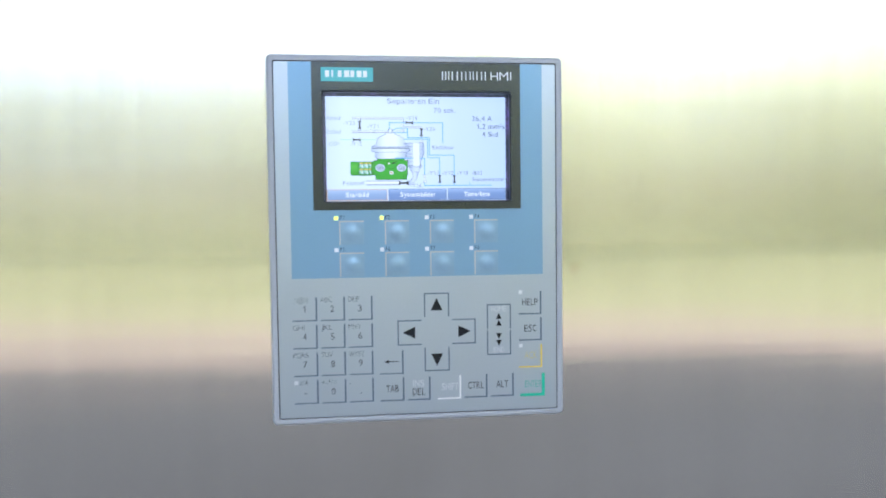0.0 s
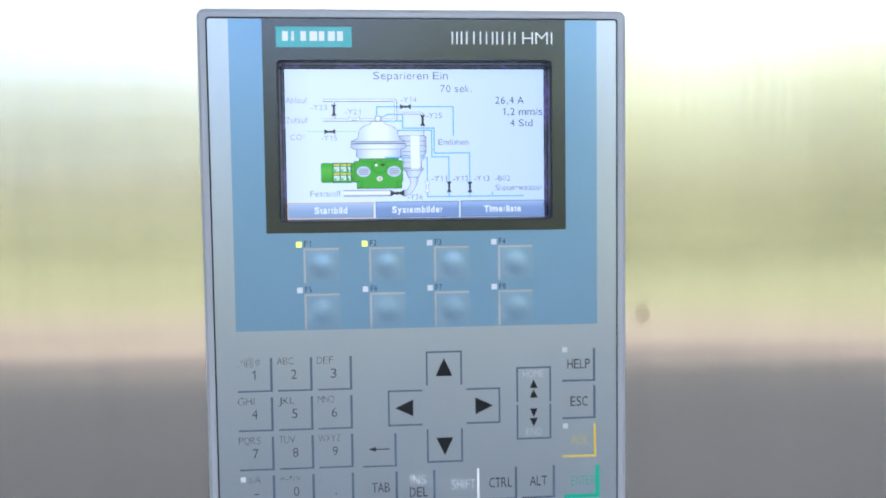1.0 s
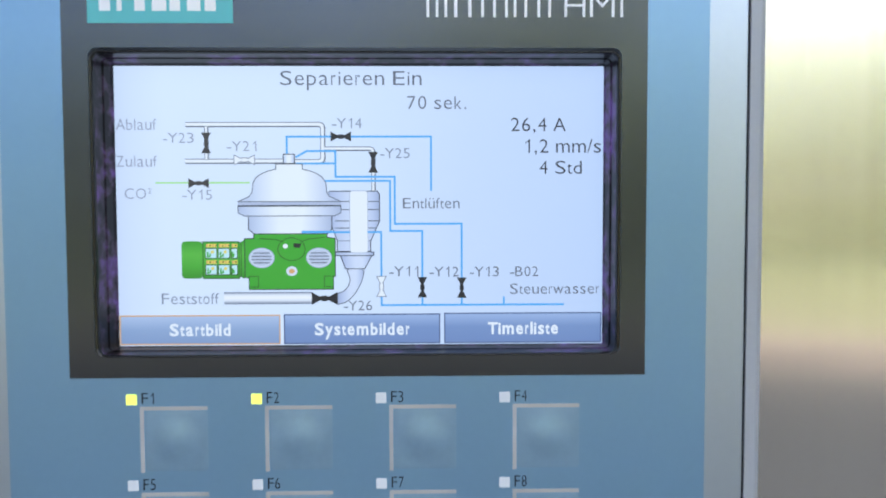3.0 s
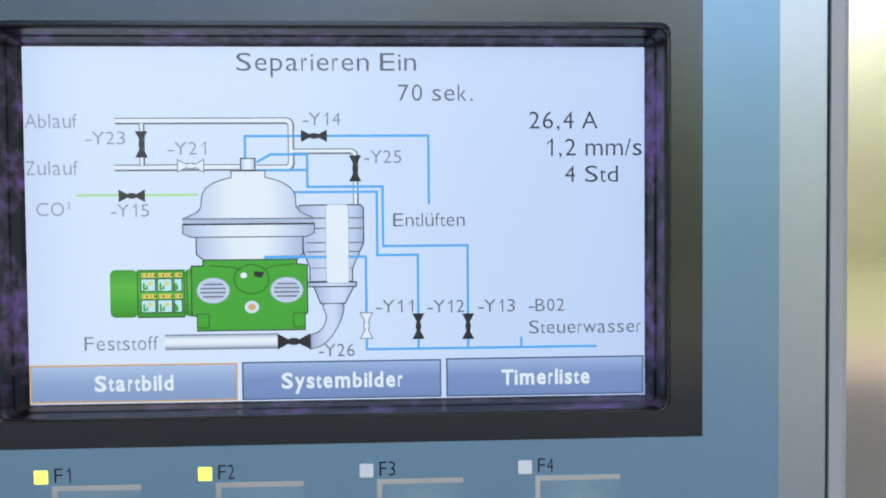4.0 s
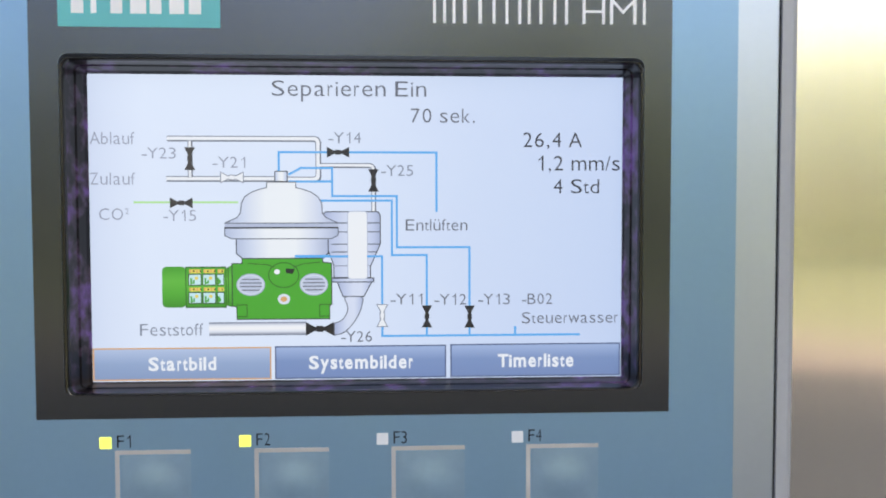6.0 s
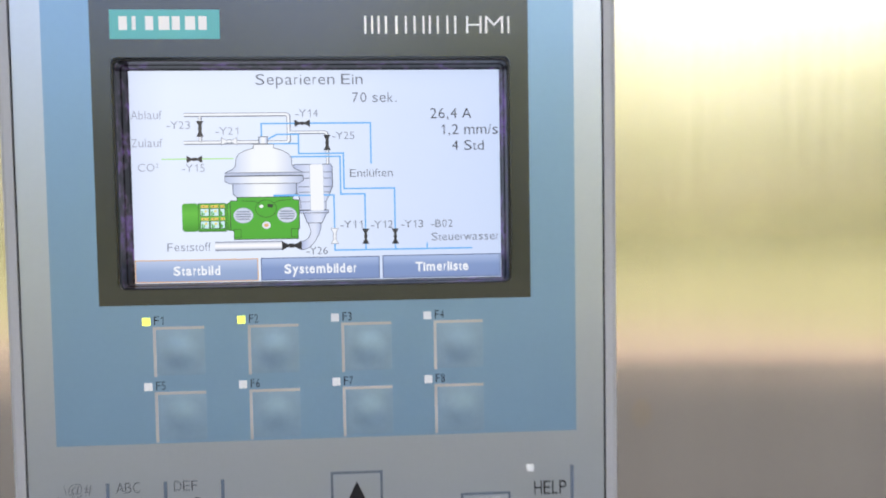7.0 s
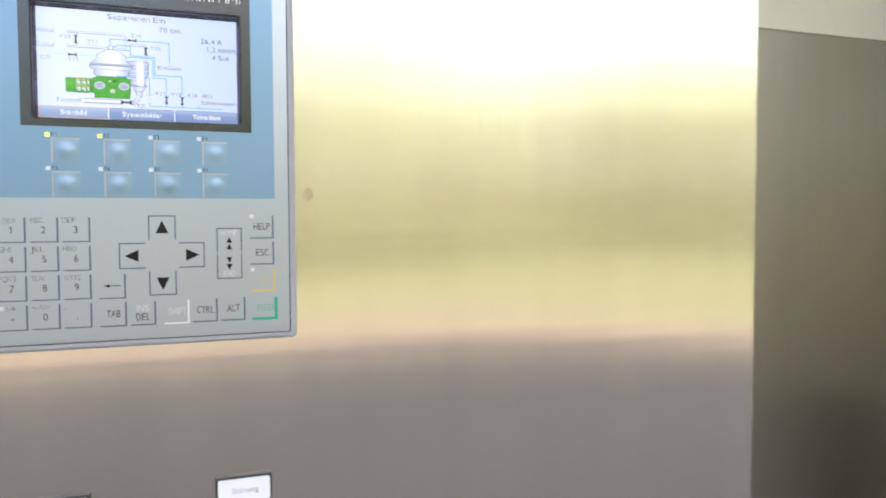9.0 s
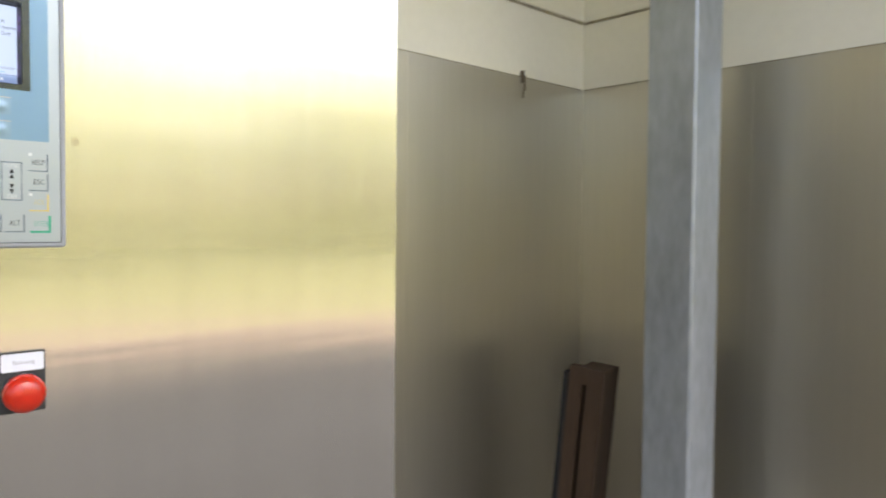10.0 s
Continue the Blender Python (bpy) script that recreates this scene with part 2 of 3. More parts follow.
# ---- helpers for meshes
def part(name, bm, m, parent=None, label="", smooth=False):
    """Links a bmesh as one mesh object, under a thing or a part if given."""
    me = bpy.data.meshes.new(name)
    if smooth:
        for f in bm.faces:
            f.smooth = True
    bm.normal_update()
    uv = bm.loops.layers.uv.new("UVMap")
    for f in bm.faces:
        n = f.normal
        for lp in f.loops:
            c = lp.vert.co
            lp[uv].uv = (c.x, c.z) if abs(n.y) >= max(abs(n.x), abs(n.z)) else (c.y, c.z) if abs(n.x) >= abs(n.z) else (c.x, c.y)
    bm.to_mesh(me)
    bm.free()
    me.materials.append(m)
    ob = new(name, me)
    if parent:
        ob.parent = parent
    if label:
        tagged(ob, label)
    return ob


def thing(name, x, y, z, label, category, group="", kind=""):
    e = new(name)
    e.empty_display_size = 0.05
    e.matrix_basis = pose(x, y, z)
    return tagged(e, label, category, group, kind)


def add_box(bm, x0, x1, y0, y1, z0, z1, bevel=0.0, seg=2):
    vs = bmesh.ops.create_cube(bm, size=1)["verts"]
    for v in vs:
        v.co = ((x0 + x1) / 2 + v.co.x * (x1 - x0), (y0 + y1) / 2 + v.co.y * (y1 - y0), (z0 + z1) / 2 + v.co.z * (z1 - z0))
    if bevel:
        es = {e for v in vs for e in v.link_edges}
        bmesh.ops.bevel(bm, geom=list(es), offset=bevel, segments=seg, profile=0.5, affect="EDGES")
    return bm


def cuboid(*a, **k):
    return add_box(bmesh.new(), *a, **k)


def rrect(x0, x1, z0, z1, r, n=4):
    """A rounded rectangle, anticlockwise from its lower right corner."""
    pts = []
    for cx, cz, a0 in ((x1 - r, z0 + r, -90), (x1 - r, z1 - r, 0), (x0 + r, z1 - r, 90), (x0 + r, z0 + r, 180)):
        for i in range(n + 1):
            a = radians(a0 + 90 * i / n)
            pts.append((cx + r * math.cos(a), cz + r * math.sin(a)))
    return pts


def circle(cx, cz, rx, rz=None, n=28):
    rz = rx if rz is None else rz
    return [(cx + rx * math.cos(2 * math.pi * i / n), cz + rz * math.sin(2 * math.pi * i / n)) for i in range(n)]


MM = 0.001


def loft(loops, close_first=False, close_last=False, bm=None):
    """Rings of (outline in mm, depth y in mm), each joined to the next."""
    bm = bm or bmesh.new()
    rings = [[bm.verts.new((x * MM, y * MM, z * MM)) for x, z in pts] for pts, y in loops]
    for a, b in zip(rings, rings[1:]):
        k = len(a)
        for i in range(k):
            bm.faces.new((a[i], a[(i + 1) % k], b[(i + 1) % k], b[i]))
    if close_first:
        bm.faces.new(rings[0][::-1])
    if close_last:
        bm.faces.new(rings[-1])
    bmesh.ops.recalc_face_normals(bm, faces=bm.faces[:])
    return bm


def plate(pts, y, thick=0.03, bm=None):
    """A flat piece of an outline, its face at depth y (mm, minus is towards the viewer)."""
    return loft([(pts, y + thick), (pts, y)], True, True, bm)


def stroke(path, w, y, closed=False, thick=0.03, bm=None):
    """A line of constant width along a path in mm, with square joints."""
    bm = bm or bmesh.new()
    path = list(path) + ([path[0]] if closed else [])
    for i, ((x0, z0), (x1, z1)) in enumerate(zip(path, path[1:])):
        d = math.hypot(x1 - x0, z1 - z0) or 1
        ux, uz = (x1 - x0) / d, (z1 - z0) / d
        a = w / 2 if (i > 0 or closed) else 0
        b = w / 2 if (i < len(path) - 2 or closed) else 0
        x0, z0, x1, z1 = x0 - ux * a, z0 - uz * a, x1 + ux * b, z1 + uz * b
        nx, nz = -uz * w / 2, ux * w / 2
        plate([(x0 - nx, z0 - nz), (x1 - nx, z1 - nz), (x1 + nx, z1 + nz), (x0 + nx, z0 + nz)], y - 0.0006 * i, thick, bm)
    return bm


# advance widths of a plain grotesque, in hundredths of the type size
ADVANCE = {}
for width, letters in ((22, "ijl"), (28, "I.,/ft\\ "), (33, "-r_\u00b2"), (39, "*"), (50, "Jckrsvxyz"), (56, "0123456789Labdeghnopqu\u00fc\u00f6#"), (58, "+="),
                       (61, "FTZ"), (67, "ABEKPSVXY"), (72, "CDHNRUw"), (78, "GOQ"), (83, "Mm"), (94, "W@")):
    for letter in letters:
        ADVANCE.setdefault(letter, width / 100)
ADVANCE["r"] = 0.34
LOW = set("acegmnopqrsuvwxyz\u00fc\u00f6")
GLYPHS = {}


def glyph(ch, bold):
    """The built-in font's outline of one letter: points from its left edge, its width and its faces."""
    if (ch, bold) not in GLYPHS:
        cu = bpy.data.curves.new("letter", "FONT")
        cu.body, cu.offset, cu.resolution_u = ch, bold, 3
        tmp = bpy.data.objects.new("letter", cu)
        me = bpy.data.meshes.new_from_object(tmp)
        bpy.data.objects.remove(tmp)
        co = np.array([v.co[:2] for v in me.vertices])
        faces = [tuple(p.vertices) for p in me.polygons]
        if ch == "1":
            # a one with its flag, which the built-in font lacks
            w = 0.09 + 2 * bold
            co = np.array([(0.24 - w, 0), (0.24, 0), (0.24, 0.69), (0.24 - 0.75 * w, 0.69), (0.1, 0.575), (0.0, 0.525), (0.0, 0.525 - w), (0.24 - w, 0.57)])
            faces = [(0, 1, 2, 3, 7), (3, 4, 5, 6, 7)]
        co[:, 0] -= co[:, 0].min()
        GLYPHS[ch, bold] = co, co[:, 0].max(), faces
    return GLYPHS[ch, bold]


def lettering(text, x, z, height, y, m, parent, width=None, name="lettering", align="left", bold=0.0):
    """A line of built-in font, its baseline at z and its capitals of that height, in mm, spaced like a plain grotesque."""
    pts, faces, pen = [], [], 0.0
    for ch in text:
        adv = ADVANCE.get(ch, 0.56)
        if ch != " ":
            co, w, fs = glyph(ch, bold)
            side = 0.01 if ch in "AVYTWvwy-tf" else 0.11 if ch == "1" else 0.065
            want = max(adv - 2 * side, 0.08)
            kx = 1.0 if ch in "il.,1/I" else want / w
            ky = 1.09 if ch in LOW else 1.0
            left = pen + (adv - w * kx) / 2
            faces += [tuple(i + len(pts) for i in f) for f in fs]
            pts += [(left + px * kx, py * ky) for px, py in co]
        pen += adv
    co = np.array(pts)
    lo, hi = co[:, 0].min(), co[:, 0].max()
    s = height / 0.70
    sx = width / (hi - lo) if width else s
    off = {"left": 0, "centre": (hi - lo) / 2, "right": hi - lo}[align]
    me = bpy.data.meshes.new(name)
    me.from_pydata([((x + (px - lo - off) * sx) * MM, y * MM, (z + py * s) * MM) for px, py in pts], [], faces)
    me.materials.append(m)
    ob = new(name, me)
    ob.parent = parent
    return ob


# ---- the ground
def ground_sheet(name, x0, x1, y0, y1, z0, z1, m, label, category):
    return tagged(part(name, cuboid(x0, x1, y0, y1, z0, z1), m), label, category, kind="structure")


ground_sheet("ground", -900, 900, -1500, 700, -1.0, -0.05, grass, "sunlit yellow-green meadow reaching the horizon", "meadow")


def yard_edge(x):
    """The yard's far edge, which swings in towards the shelter on one side."""
    return -8.9 + 0.02 * (x + 4) + (0.085 * (x - 2) ** 2 if 2 < x < 9 else 4.165 + 1.19 * (x - 9) if x >= 9 else 0)


def yard(name, out, z, m, label, category):
    bm = bmesh.new()
    xs = [-70 + 2.5 * i for i in range(29)] + [3 + 0.5 * i for i in range(21)]
    rows = [[bm.verts.new((x, min(yard_edge(x) - out, 6), zz)) for x in xs] + [bm.verts.new((13 + out, 6, zz)), bm.verts.new((-70, 6, zz))] for zz in (z - 0.4, z)]
    bm.faces.new(rows[1])
    bm.faces.new(rows[0][::-1])
    k = len(rows[0])
    for i in range(k):
        bm.faces.new((rows[0][i], rows[0][(i + 1) % k], rows[1][(i + 1) % k], rows[1][i]))
    bmesh.ops.recalc_face_normals(bm, faces=bm.faces[:])
    return tagged(part(name, bm, m), label, category, kind="structure")


yard("gravel_strip", 2.7, -0.02, sand, "pale sandy gravel strip along the asphalt", "gravel")
yard("pavement", 0.0, 0.0, asphalt, "dark grey asphalt yard in front of the shelter", "pavement")

# ---- the shelter: back and right wall, with left wall and ceiling added unseen
SHEET_TOP, JOINT, CEIL = 1.8955, 2.056, 2.8
XR, YB = 1.341, 0.4555


def lined_wall(name, x0, x1, y0, y1, sheet_box, label):
    w = tagged(part(name, cuboid(x0, x1, y0, y1, 0, CEIL + 0.12), cream), label, "wall", kind="structure")
    part("steel_sheet", cuboid(*sheet_box), wall_steel, w, "brushed stainless sheet lining the lower wall")
    return w


wall_back = lined_wall("wall_back", -1.5, XR + 0.12, YB, YB + 0.12, (-1.39, XR - 0.002, YB - 0.003, YB + 0.001, 0.002, SHEET_TOP), "cream wall with a stainless sheet lining below")
wall_right = lined_wall("wall_right", XR, XR + 0.12, -0.6, YB, (XR - 0.003, XR + 0.001, -0.6, YB - 0.003, 0.002, SHEET_TOP), "cream wall with a stainless sheet lining below")
# unseen side, added to cut the daylight on the wall opposite
wall_left_unseen = lined_wall("wall_left_unseen", -1.5, -1.39, -0.9, YB, (-1.391, -1.387, -0.9, YB - 0.004, 0.002, SHEET_TOP), "unseen cream side wall with steel lining, added to dim the shelter")
# added out of view, deep enough to hold the sun off the cabinet
tagged(part("ceiling", cuboid(-1.55, XR + 0.17, -1.15, YB + 0.15, CEIL, CEIL + 0.1), cream), "unseen cream ceiling added to keep the sun off the cabinet", "ceiling", kind="structure")
for nm, b in (("trim_back", (-1.38, XR - 0.005, YB - 0.004, YB + 0.001, JOINT - 0.004, JOINT)), ("trim_right", (XR - 0.004, XR + 0.001, -0.6, YB - 0.005, JOINT - 0.004, JOINT))):
    tagged(part(nm, cuboid(*b), seal), "thin brown dirty joint between the cream wall panels", "trim", kind="structure")
for nm, b in (("trim_ledge_back", (-1.38, XR - 0.009, YB - 0.007, YB + 0.001, JOINT + 0.0005, JOINT + 0.014)), ("trim_ledge_right", (XR - 0.007, XR + 0.001, -0.6, YB - 0.0075, JOINT + 0.0005, JOINT + 0.014))):
    tagged(part(nm, cuboid(*b, bevel=0.002), cream), "narrow cream ledge where the wall panels meet", "trim", kind="structure")
# grime and edge shade on top of the lining, as one dark strip
for nm, b in (("trim_lining_back", (-1.38, XR - 0.006, YB - 0.0036, YB - 0.0001, SHEET_TOP + 0.0001, SHEET_TOP + 0.002)),
              ("trim_lining_right", (XR - 0.0036, XR - 0.0001, -0.6, YB - 0.006, SHEET_TOP + 0.0001, SHEET_TOP + 0.002))):
    tagged(part(nm, cuboid(*b), dirt_shade), "thin dark seam on the steel lining, grime and edge shade painted", "trim", kind="structure")

for wall, b in ((wall_back, (0.789, 0.7955, YB - 0.0035, YB - 0.0025, 0.004, SHEET_TOP - 0.001)), (wall_right, (XR - 0.0034, XR - 0.0025, 0.046, 0.05, 0.004, SHEET_TOP - 0.001))):
    part("sheet_fold", cuboid(*b, bevel=0.0003), wall_steel, wall, "narrow folded edge of the steel lining")

# ---- the switch cabinet
Z0 = 1.65
CX0, CX1, CZ0, CZ1 = -0.405, 0.393, 0.1, 2.0


def dent(x, z):
    """Depth of the door's face: flat far out, drawn in round the operator panel, with a faint waviness."""
    pull = math.exp(-(x / 0.17) ** 2 - ((z - Z0 - 0.06) / 0.15) ** 2)
    wave = 0.00012 * math.sin(9 * x + 3 * z + 1) + 0.0001 * math.sin(17 * z + 5 * x) + 0.00006 * math.sin(31 * z - 11 * x)
    return 0.0036 + 0.0009 * pull + wave


cabinet = thing("switch_cabinet", 0, 0, 0, "tall brushed stainless steel switch cabinet standing on asphalt", "cabinet")
bm = bmesh.new()
hx, hz0, hz1 = 0.068, Z0 - 0.086, Z0 + 0.086
xs = sorted(set([CX0 + (CX1 - CX0) * i / 80 for i in range(81)] + [-hx, hx]))
zs = sorted(set([CZ0 + (CZ1 - CZ0) * i / 150 for i in range(151)] + [hz0, hz1]))
grid = {(i, k): bm.verts.new((x, dent(x, z), z)) for i, x in enumerate(xs) for k, z in enumerate(zs)}
for i in range(len(xs) - 1):
    for k in range(len(zs) - 1):
        mx, mz = (xs[i] + xs[i + 1]) / 2, (zs[k] + zs[k + 1]) / 2
        if not (abs(mx) < hx and hz0 < mz < hz1):
            bm.faces.new((grid[i, k], grid[i + 1, k], grid[i + 1, k + 1], grid[i, k + 1]))
rim = [e for e in bm.edges if e.is_boundary]
for e in rim:
    e.smooth = False
back = bmesh.ops.extrude_edge_only(bm, edges=rim)["geom"]
for v in back:
    if isinstance(v, bmesh.types.BMVert):
        v.co.y = 0.022
part("door", bm, door_steel, cabinet, "brushed stainless door with an upright grain", smooth=True)
part("body", cuboid(CX0 + 0.006, CX1 - 0.006, 0.03, YB - 0.004, CZ0, CZ1, bevel=0.003), door_steel, cabinet)
part("plinth", cuboid(CX0 + 0.03, CX1 - 0.03, 0.06, YB - 0.01, 0, CZ0), rim_grey, cabinet, "dark grey plinth")
for z in (0.4, 1.75):
    part("hinge", cuboid(CX0 - 0.006, CX0 + 0.004, 0.022, 0.04, z - 0.03, z + 0.03, bevel=0.002), chrome, cabinet)
bm = bmesh.new()
plate([(x * (1 + 0.16 * math.sin(3 * i)), z * (1 + 0.12 * math.cos(5 * i))) for i, (x, z) in enumerate(circle(0, 0, 3.0, 3.6, 20))], 1.2, 0.02, bm)
smudge = brushed("dull_smear", (0.57, 0.535, 0.48), 0.26, 0.8, 0.05)
sm = part("smudge", bm, smudge, cabinet, "small dull dirty smear")
sm.location = (0.0842, dent(0.0842, Z0 - 0.0165) - 0.00125, Z0 - 0.0165)
sm.scale = (0.95, 1, 1.05)

# ---- operator panel
panel = thing("operator_panel", 0, 0, Z0, "grey operator panel with lit display and keys in cabinet door", "control panel")
HOLE = (-49.2, 49.2, 19.7, 77.0)
N = 5
part("housing", loft([(rrect(-67, 67, -85, 85, 2, N), 40), (rrect(-67, 67, -85, 85, 2, N), 5.2), (rrect(-76.7, 76.7, -95.0, 95.2, 2.6, N), 5.2),
                      (rrect(-77, 77, -95.3, 95.5, 2.9, N), 4.6), (rrect(-76.7, 76.7, -94.9, 95.1, 2.9, N), 1.4), (rrect(-76.3, 76.3, -94.4, 94.6, 2.7, N), 0.5),
                      (rrect(-75.4, 75.4, -93.4, 93.6, 2.1, N), 0.0), (rrect(-73.4, 73.4, -91.7, 91.9, 1.2, N), 0.0), (rrect(-73.3, 73.3, -91.6, 91.8, 1.2, N), 1.2),
                      (rrect(-60, 60, -80, 80, 1.2, N), 1.2)]), rim_grey, panel, "blue-grey moulded plastic housing rim")
part("seam", loft([(rrect(-73.45, 73.45, -91.75, 91.95, 1.2, N), 0.45), (rrect(-72.6, 72.6, -91.0, 91.2, 1.0, N), 0.45)]), ink, panel, "dark joint round the front foil")
part("front_foil", loft([(rrect(-72.9, 72.9, -91.2, 91.4, 1.0, N), 0.8), (rrect(-72.9, 72.9, -91.2, 91.4, 1.0, N), 0.1), (rrect(-72.7, 72.7, -91.0, 91.2, 0.9, N), 0.0),
                         (rrect(*HOLE, 1.6, N), 0.0)]), foil, panel, "silver-grey membrane foil")
part("blue_field", loft([(rrect(-65.6, 65.6, -19.1, 91.2, 0.1, N), 0.0), (rrect(-65.6, 65.6, -19.1, 91.2, 0.1, N), -0.08), (rrect(*HOLE, 1.6, N), -0.08)]), blue, panel, "light blue printed field")
part("display_bezel", loft([(rrect(-54, 54, 15.8, 91.2, 0.1, N), 0.0), (rrect(-54, 54, 15.8, 91.2, 0.1, N), -0.16), (rrect(-49.2, 49.2, 19.7, 77.0, 1.6, N), -0.16)]),
     bezel_mat, panel, "anthracite printed bezel")
part("window_lip", loft([(rrect(-49.15, 49.1, 19.6, 76.45, 1.7, N), -0.165), (rrect(-49.0, 48.95, 19.72, 76.35, 1.6, N), -0.3), (rrect(-48.85, 48.8, 19.82, 76.25, 1.55, N), -0.28),
                         (rrect(-48.6, 48.55, 20.02, 76.08, 1.45, N), 0.05), (rrect(-48.45, 48.4, 20.1, 75.98, 1.35, N), 0.5)]), lip_mat, panel, "glossy black lip round the display window", smooth=True)
part("display_frame", loft([(rrect(-48.45, 48.4, 20.1, 75.98, 1.35, N), 0.5), (rrect(-48.25, 48.2, 20.2, 75.88, 1.1, N), 3.2), (rrect(-48.0, 47.95, 20.34, 75.7, 0.9, N), 3.5),
                            (rrect(-47.7, 47.65, 20.45, 75.4, 0.5, N), 5.6), (rrect(-47.3, 47.3, 20.7, 75.0, 0.2, N), 6.6)]),
     recess_mat, panel, "black frame sunk round the display, violet reflections painted in")

# brand plate and type name as plain bars
logo = part("brand_plate", plate([(-49.1, 81.4), (-22.6, 81.4), (-22.6, 88.5), (-49.1, 88.5)], -0.2), teal, panel, "teal brand plate with white bars")
for i, w in enumerate((2.0, 0.9, 1.9, 2.6, 1.9, 2.4, 2.0)):
    x = -46.9 + i * 3.2
    part("bar", plate([(x, 83.6), (x + w, 83.6), (x + w, 86.9), (x, 86.9)], -0.24), white_ink, logo)
name_line = part("type_name", plate([(12.9, 82.6), (13.4, 82.6), (13.4, 87.0), (12.9, 87.0)], -0.2), pale_ink, panel, "pale type name of thin bars and letters")
for x, w in ((14.6, 0.5), (16.2, 0.5), (18.0, 0.6), (20.6, 0.6), (23.0, 0.5), (25.2, 0.5), (27.4, 0.5), (29.0, 0.5), (31.0, 0.5), (33.4, 0.5), (35.4, 0.5)):
    part("bar", plate([(x, 82.6), (x + w, 82.6), (x + w, 87.0), (x, 87.0)], -0.2), pale_ink, name_line)
lettering("HMI", 38.4, 82.6, 4.5, -0.22, pale_ink, name_line, width=10.9, bold=-0.012)

# function keys with their lamps
for r in range(2):
    for c in range(4):
        lx, lz = -42.7 + 23.37 * c, 11.7 - 16.4 * r
        lit = r == 0 and c < 2
        part("led", plate(rrect(lx - 1.0, lx + 1.0, lz - 1.0, lz + 1.0, 0.15, 2), -0.14, 0.06), led_on if lit else led_off, panel,
             "lit yellow-green square lamp" if lit else "unlit pale square lamp")
        x0, z1 = lx + 1.9, lz - 1.7
        x1, z0 = x0 + 12.3, z1 - (12.4 if r == 0 else 12.5)
        cx, cz = (x0 + x1) / 2 + 0.2, (z0 + z1) / 2
        dome = [([(cx + rr * math.cos(radians(15 * i - 82.5)), cz + rr * math.sin(radians(15 * i - 82.5))) for i in range(24)], y)
                for rr, y in [(r0, -0.105 - 0.5 * h * (1 + math.cos(math.pi * r0 / 5.5))) for h in (0.5,) for r0 in (5.4, 4.8, 4.2, 3.6, 3.0, 2.4, 1.8, 1.2, 0.6)]]
        key = part("function_key", loft([(rrect(x0 + 0.6, x1, z0 + 0.5, z1 - 0.6, 0.6, N), -0.08), (rrect(x0 + 0.8, x1 - 0.2, z0 + 0.7, z1 - 0.8, 0.6, N), -0.1)] + dome,
                                        False, True), window_foil, panel, "clear label window over a domed key", smooth=True)
        part("key_line", stroke([(x1, z1), (x0, z1), (x0, z0 + 0.2)], 0.75, -0.12), beige_ink, key)
        lettering("F%d" % (r * 4 + c + 1), lx + 1.9, lz - 0.85, 2.2, -0.12, ink, key, width=2.3, bold=-0.008)

# key field
def key_corner(right, bottom, w=12.4, h=12.3, m=None, thick=(0.85, 0.6), name="key"):
    """A key: a barely raised pad with a printed line on its right and bottom side."""
    m = m or slate
    k = part(name, plate(rrect(right - w, right - 0.9, bottom + 0.8, bottom + h, 0.8, 3), -0.03, 0.04), foil, panel)
    ln = bmesh.new()
    plate([(right - thick[0], bottom), (right, bottom), (right, bottom + h), (right - thick[0], bottom + h)], -0.13, 0.05, ln)
    plate([(right - w, bottom), (right - thick[0], bottom), (right - thick[0], bottom + thick[1]), (right - w, bottom + thick[1])], -0.13, 0.05, ln)
    part("key_line", ln, m, k)
    return k


DIGITS = "123456789-0."
UPPER = ("_\\@#", "ABC", "DEF", "GHI", "JKL", "MNO", "PQRS", "TUV", "WXYZ", "a/A", "+-*/=", ",")
for i, (d, u) in enumerate(zip(DIGITS, UPPER)):
    r, c = divmod(i, 3)
    right, bottom = -53.1 + 14.2 * c, -41.1 - 14.3 * r
    k = key_corner(right, bottom)
    lettering(d, right - 6.6, bottom + 4.5, 3.5, -0.14, ink_soft, k, align="centre", width=None if d in "-." else (1.1 if d == "1" else 1.95), bold=-0.006)
    lettering(u, right - (9.4 if u == "a/A" else 12.5), bottom + 9.7, 2.75, -0.14, ink_soft, k, width={"_\\@#": 8.2, "+-*/=": 7.6, ",": None, "a/A": 4.2}.get(u, 1.95 * len(u)), bold=-0.02)
for lx, lz in ((53.4, -28.6), (53.5, -57.1), (-64.4, -72.9)):
    part("led", plate(rrect(lx - 0.95, lx + 0.95, lz - 0.95, lz + 0.95, 0.15, 2), -0.14, 0.06), led_off, panel, "unlit pale square lamp")
k = key_corner(-9.0, -70.0)
part("arrow", stroke([(-11.6, -63.4), (-17.6, -63.4)], 0.4, -0.14), ink, k)
part("arrow_head", plate([(-19.4, -63.4), (-16.6, -64.3), (-16.6, -62.5)], -0.14), ink, k)
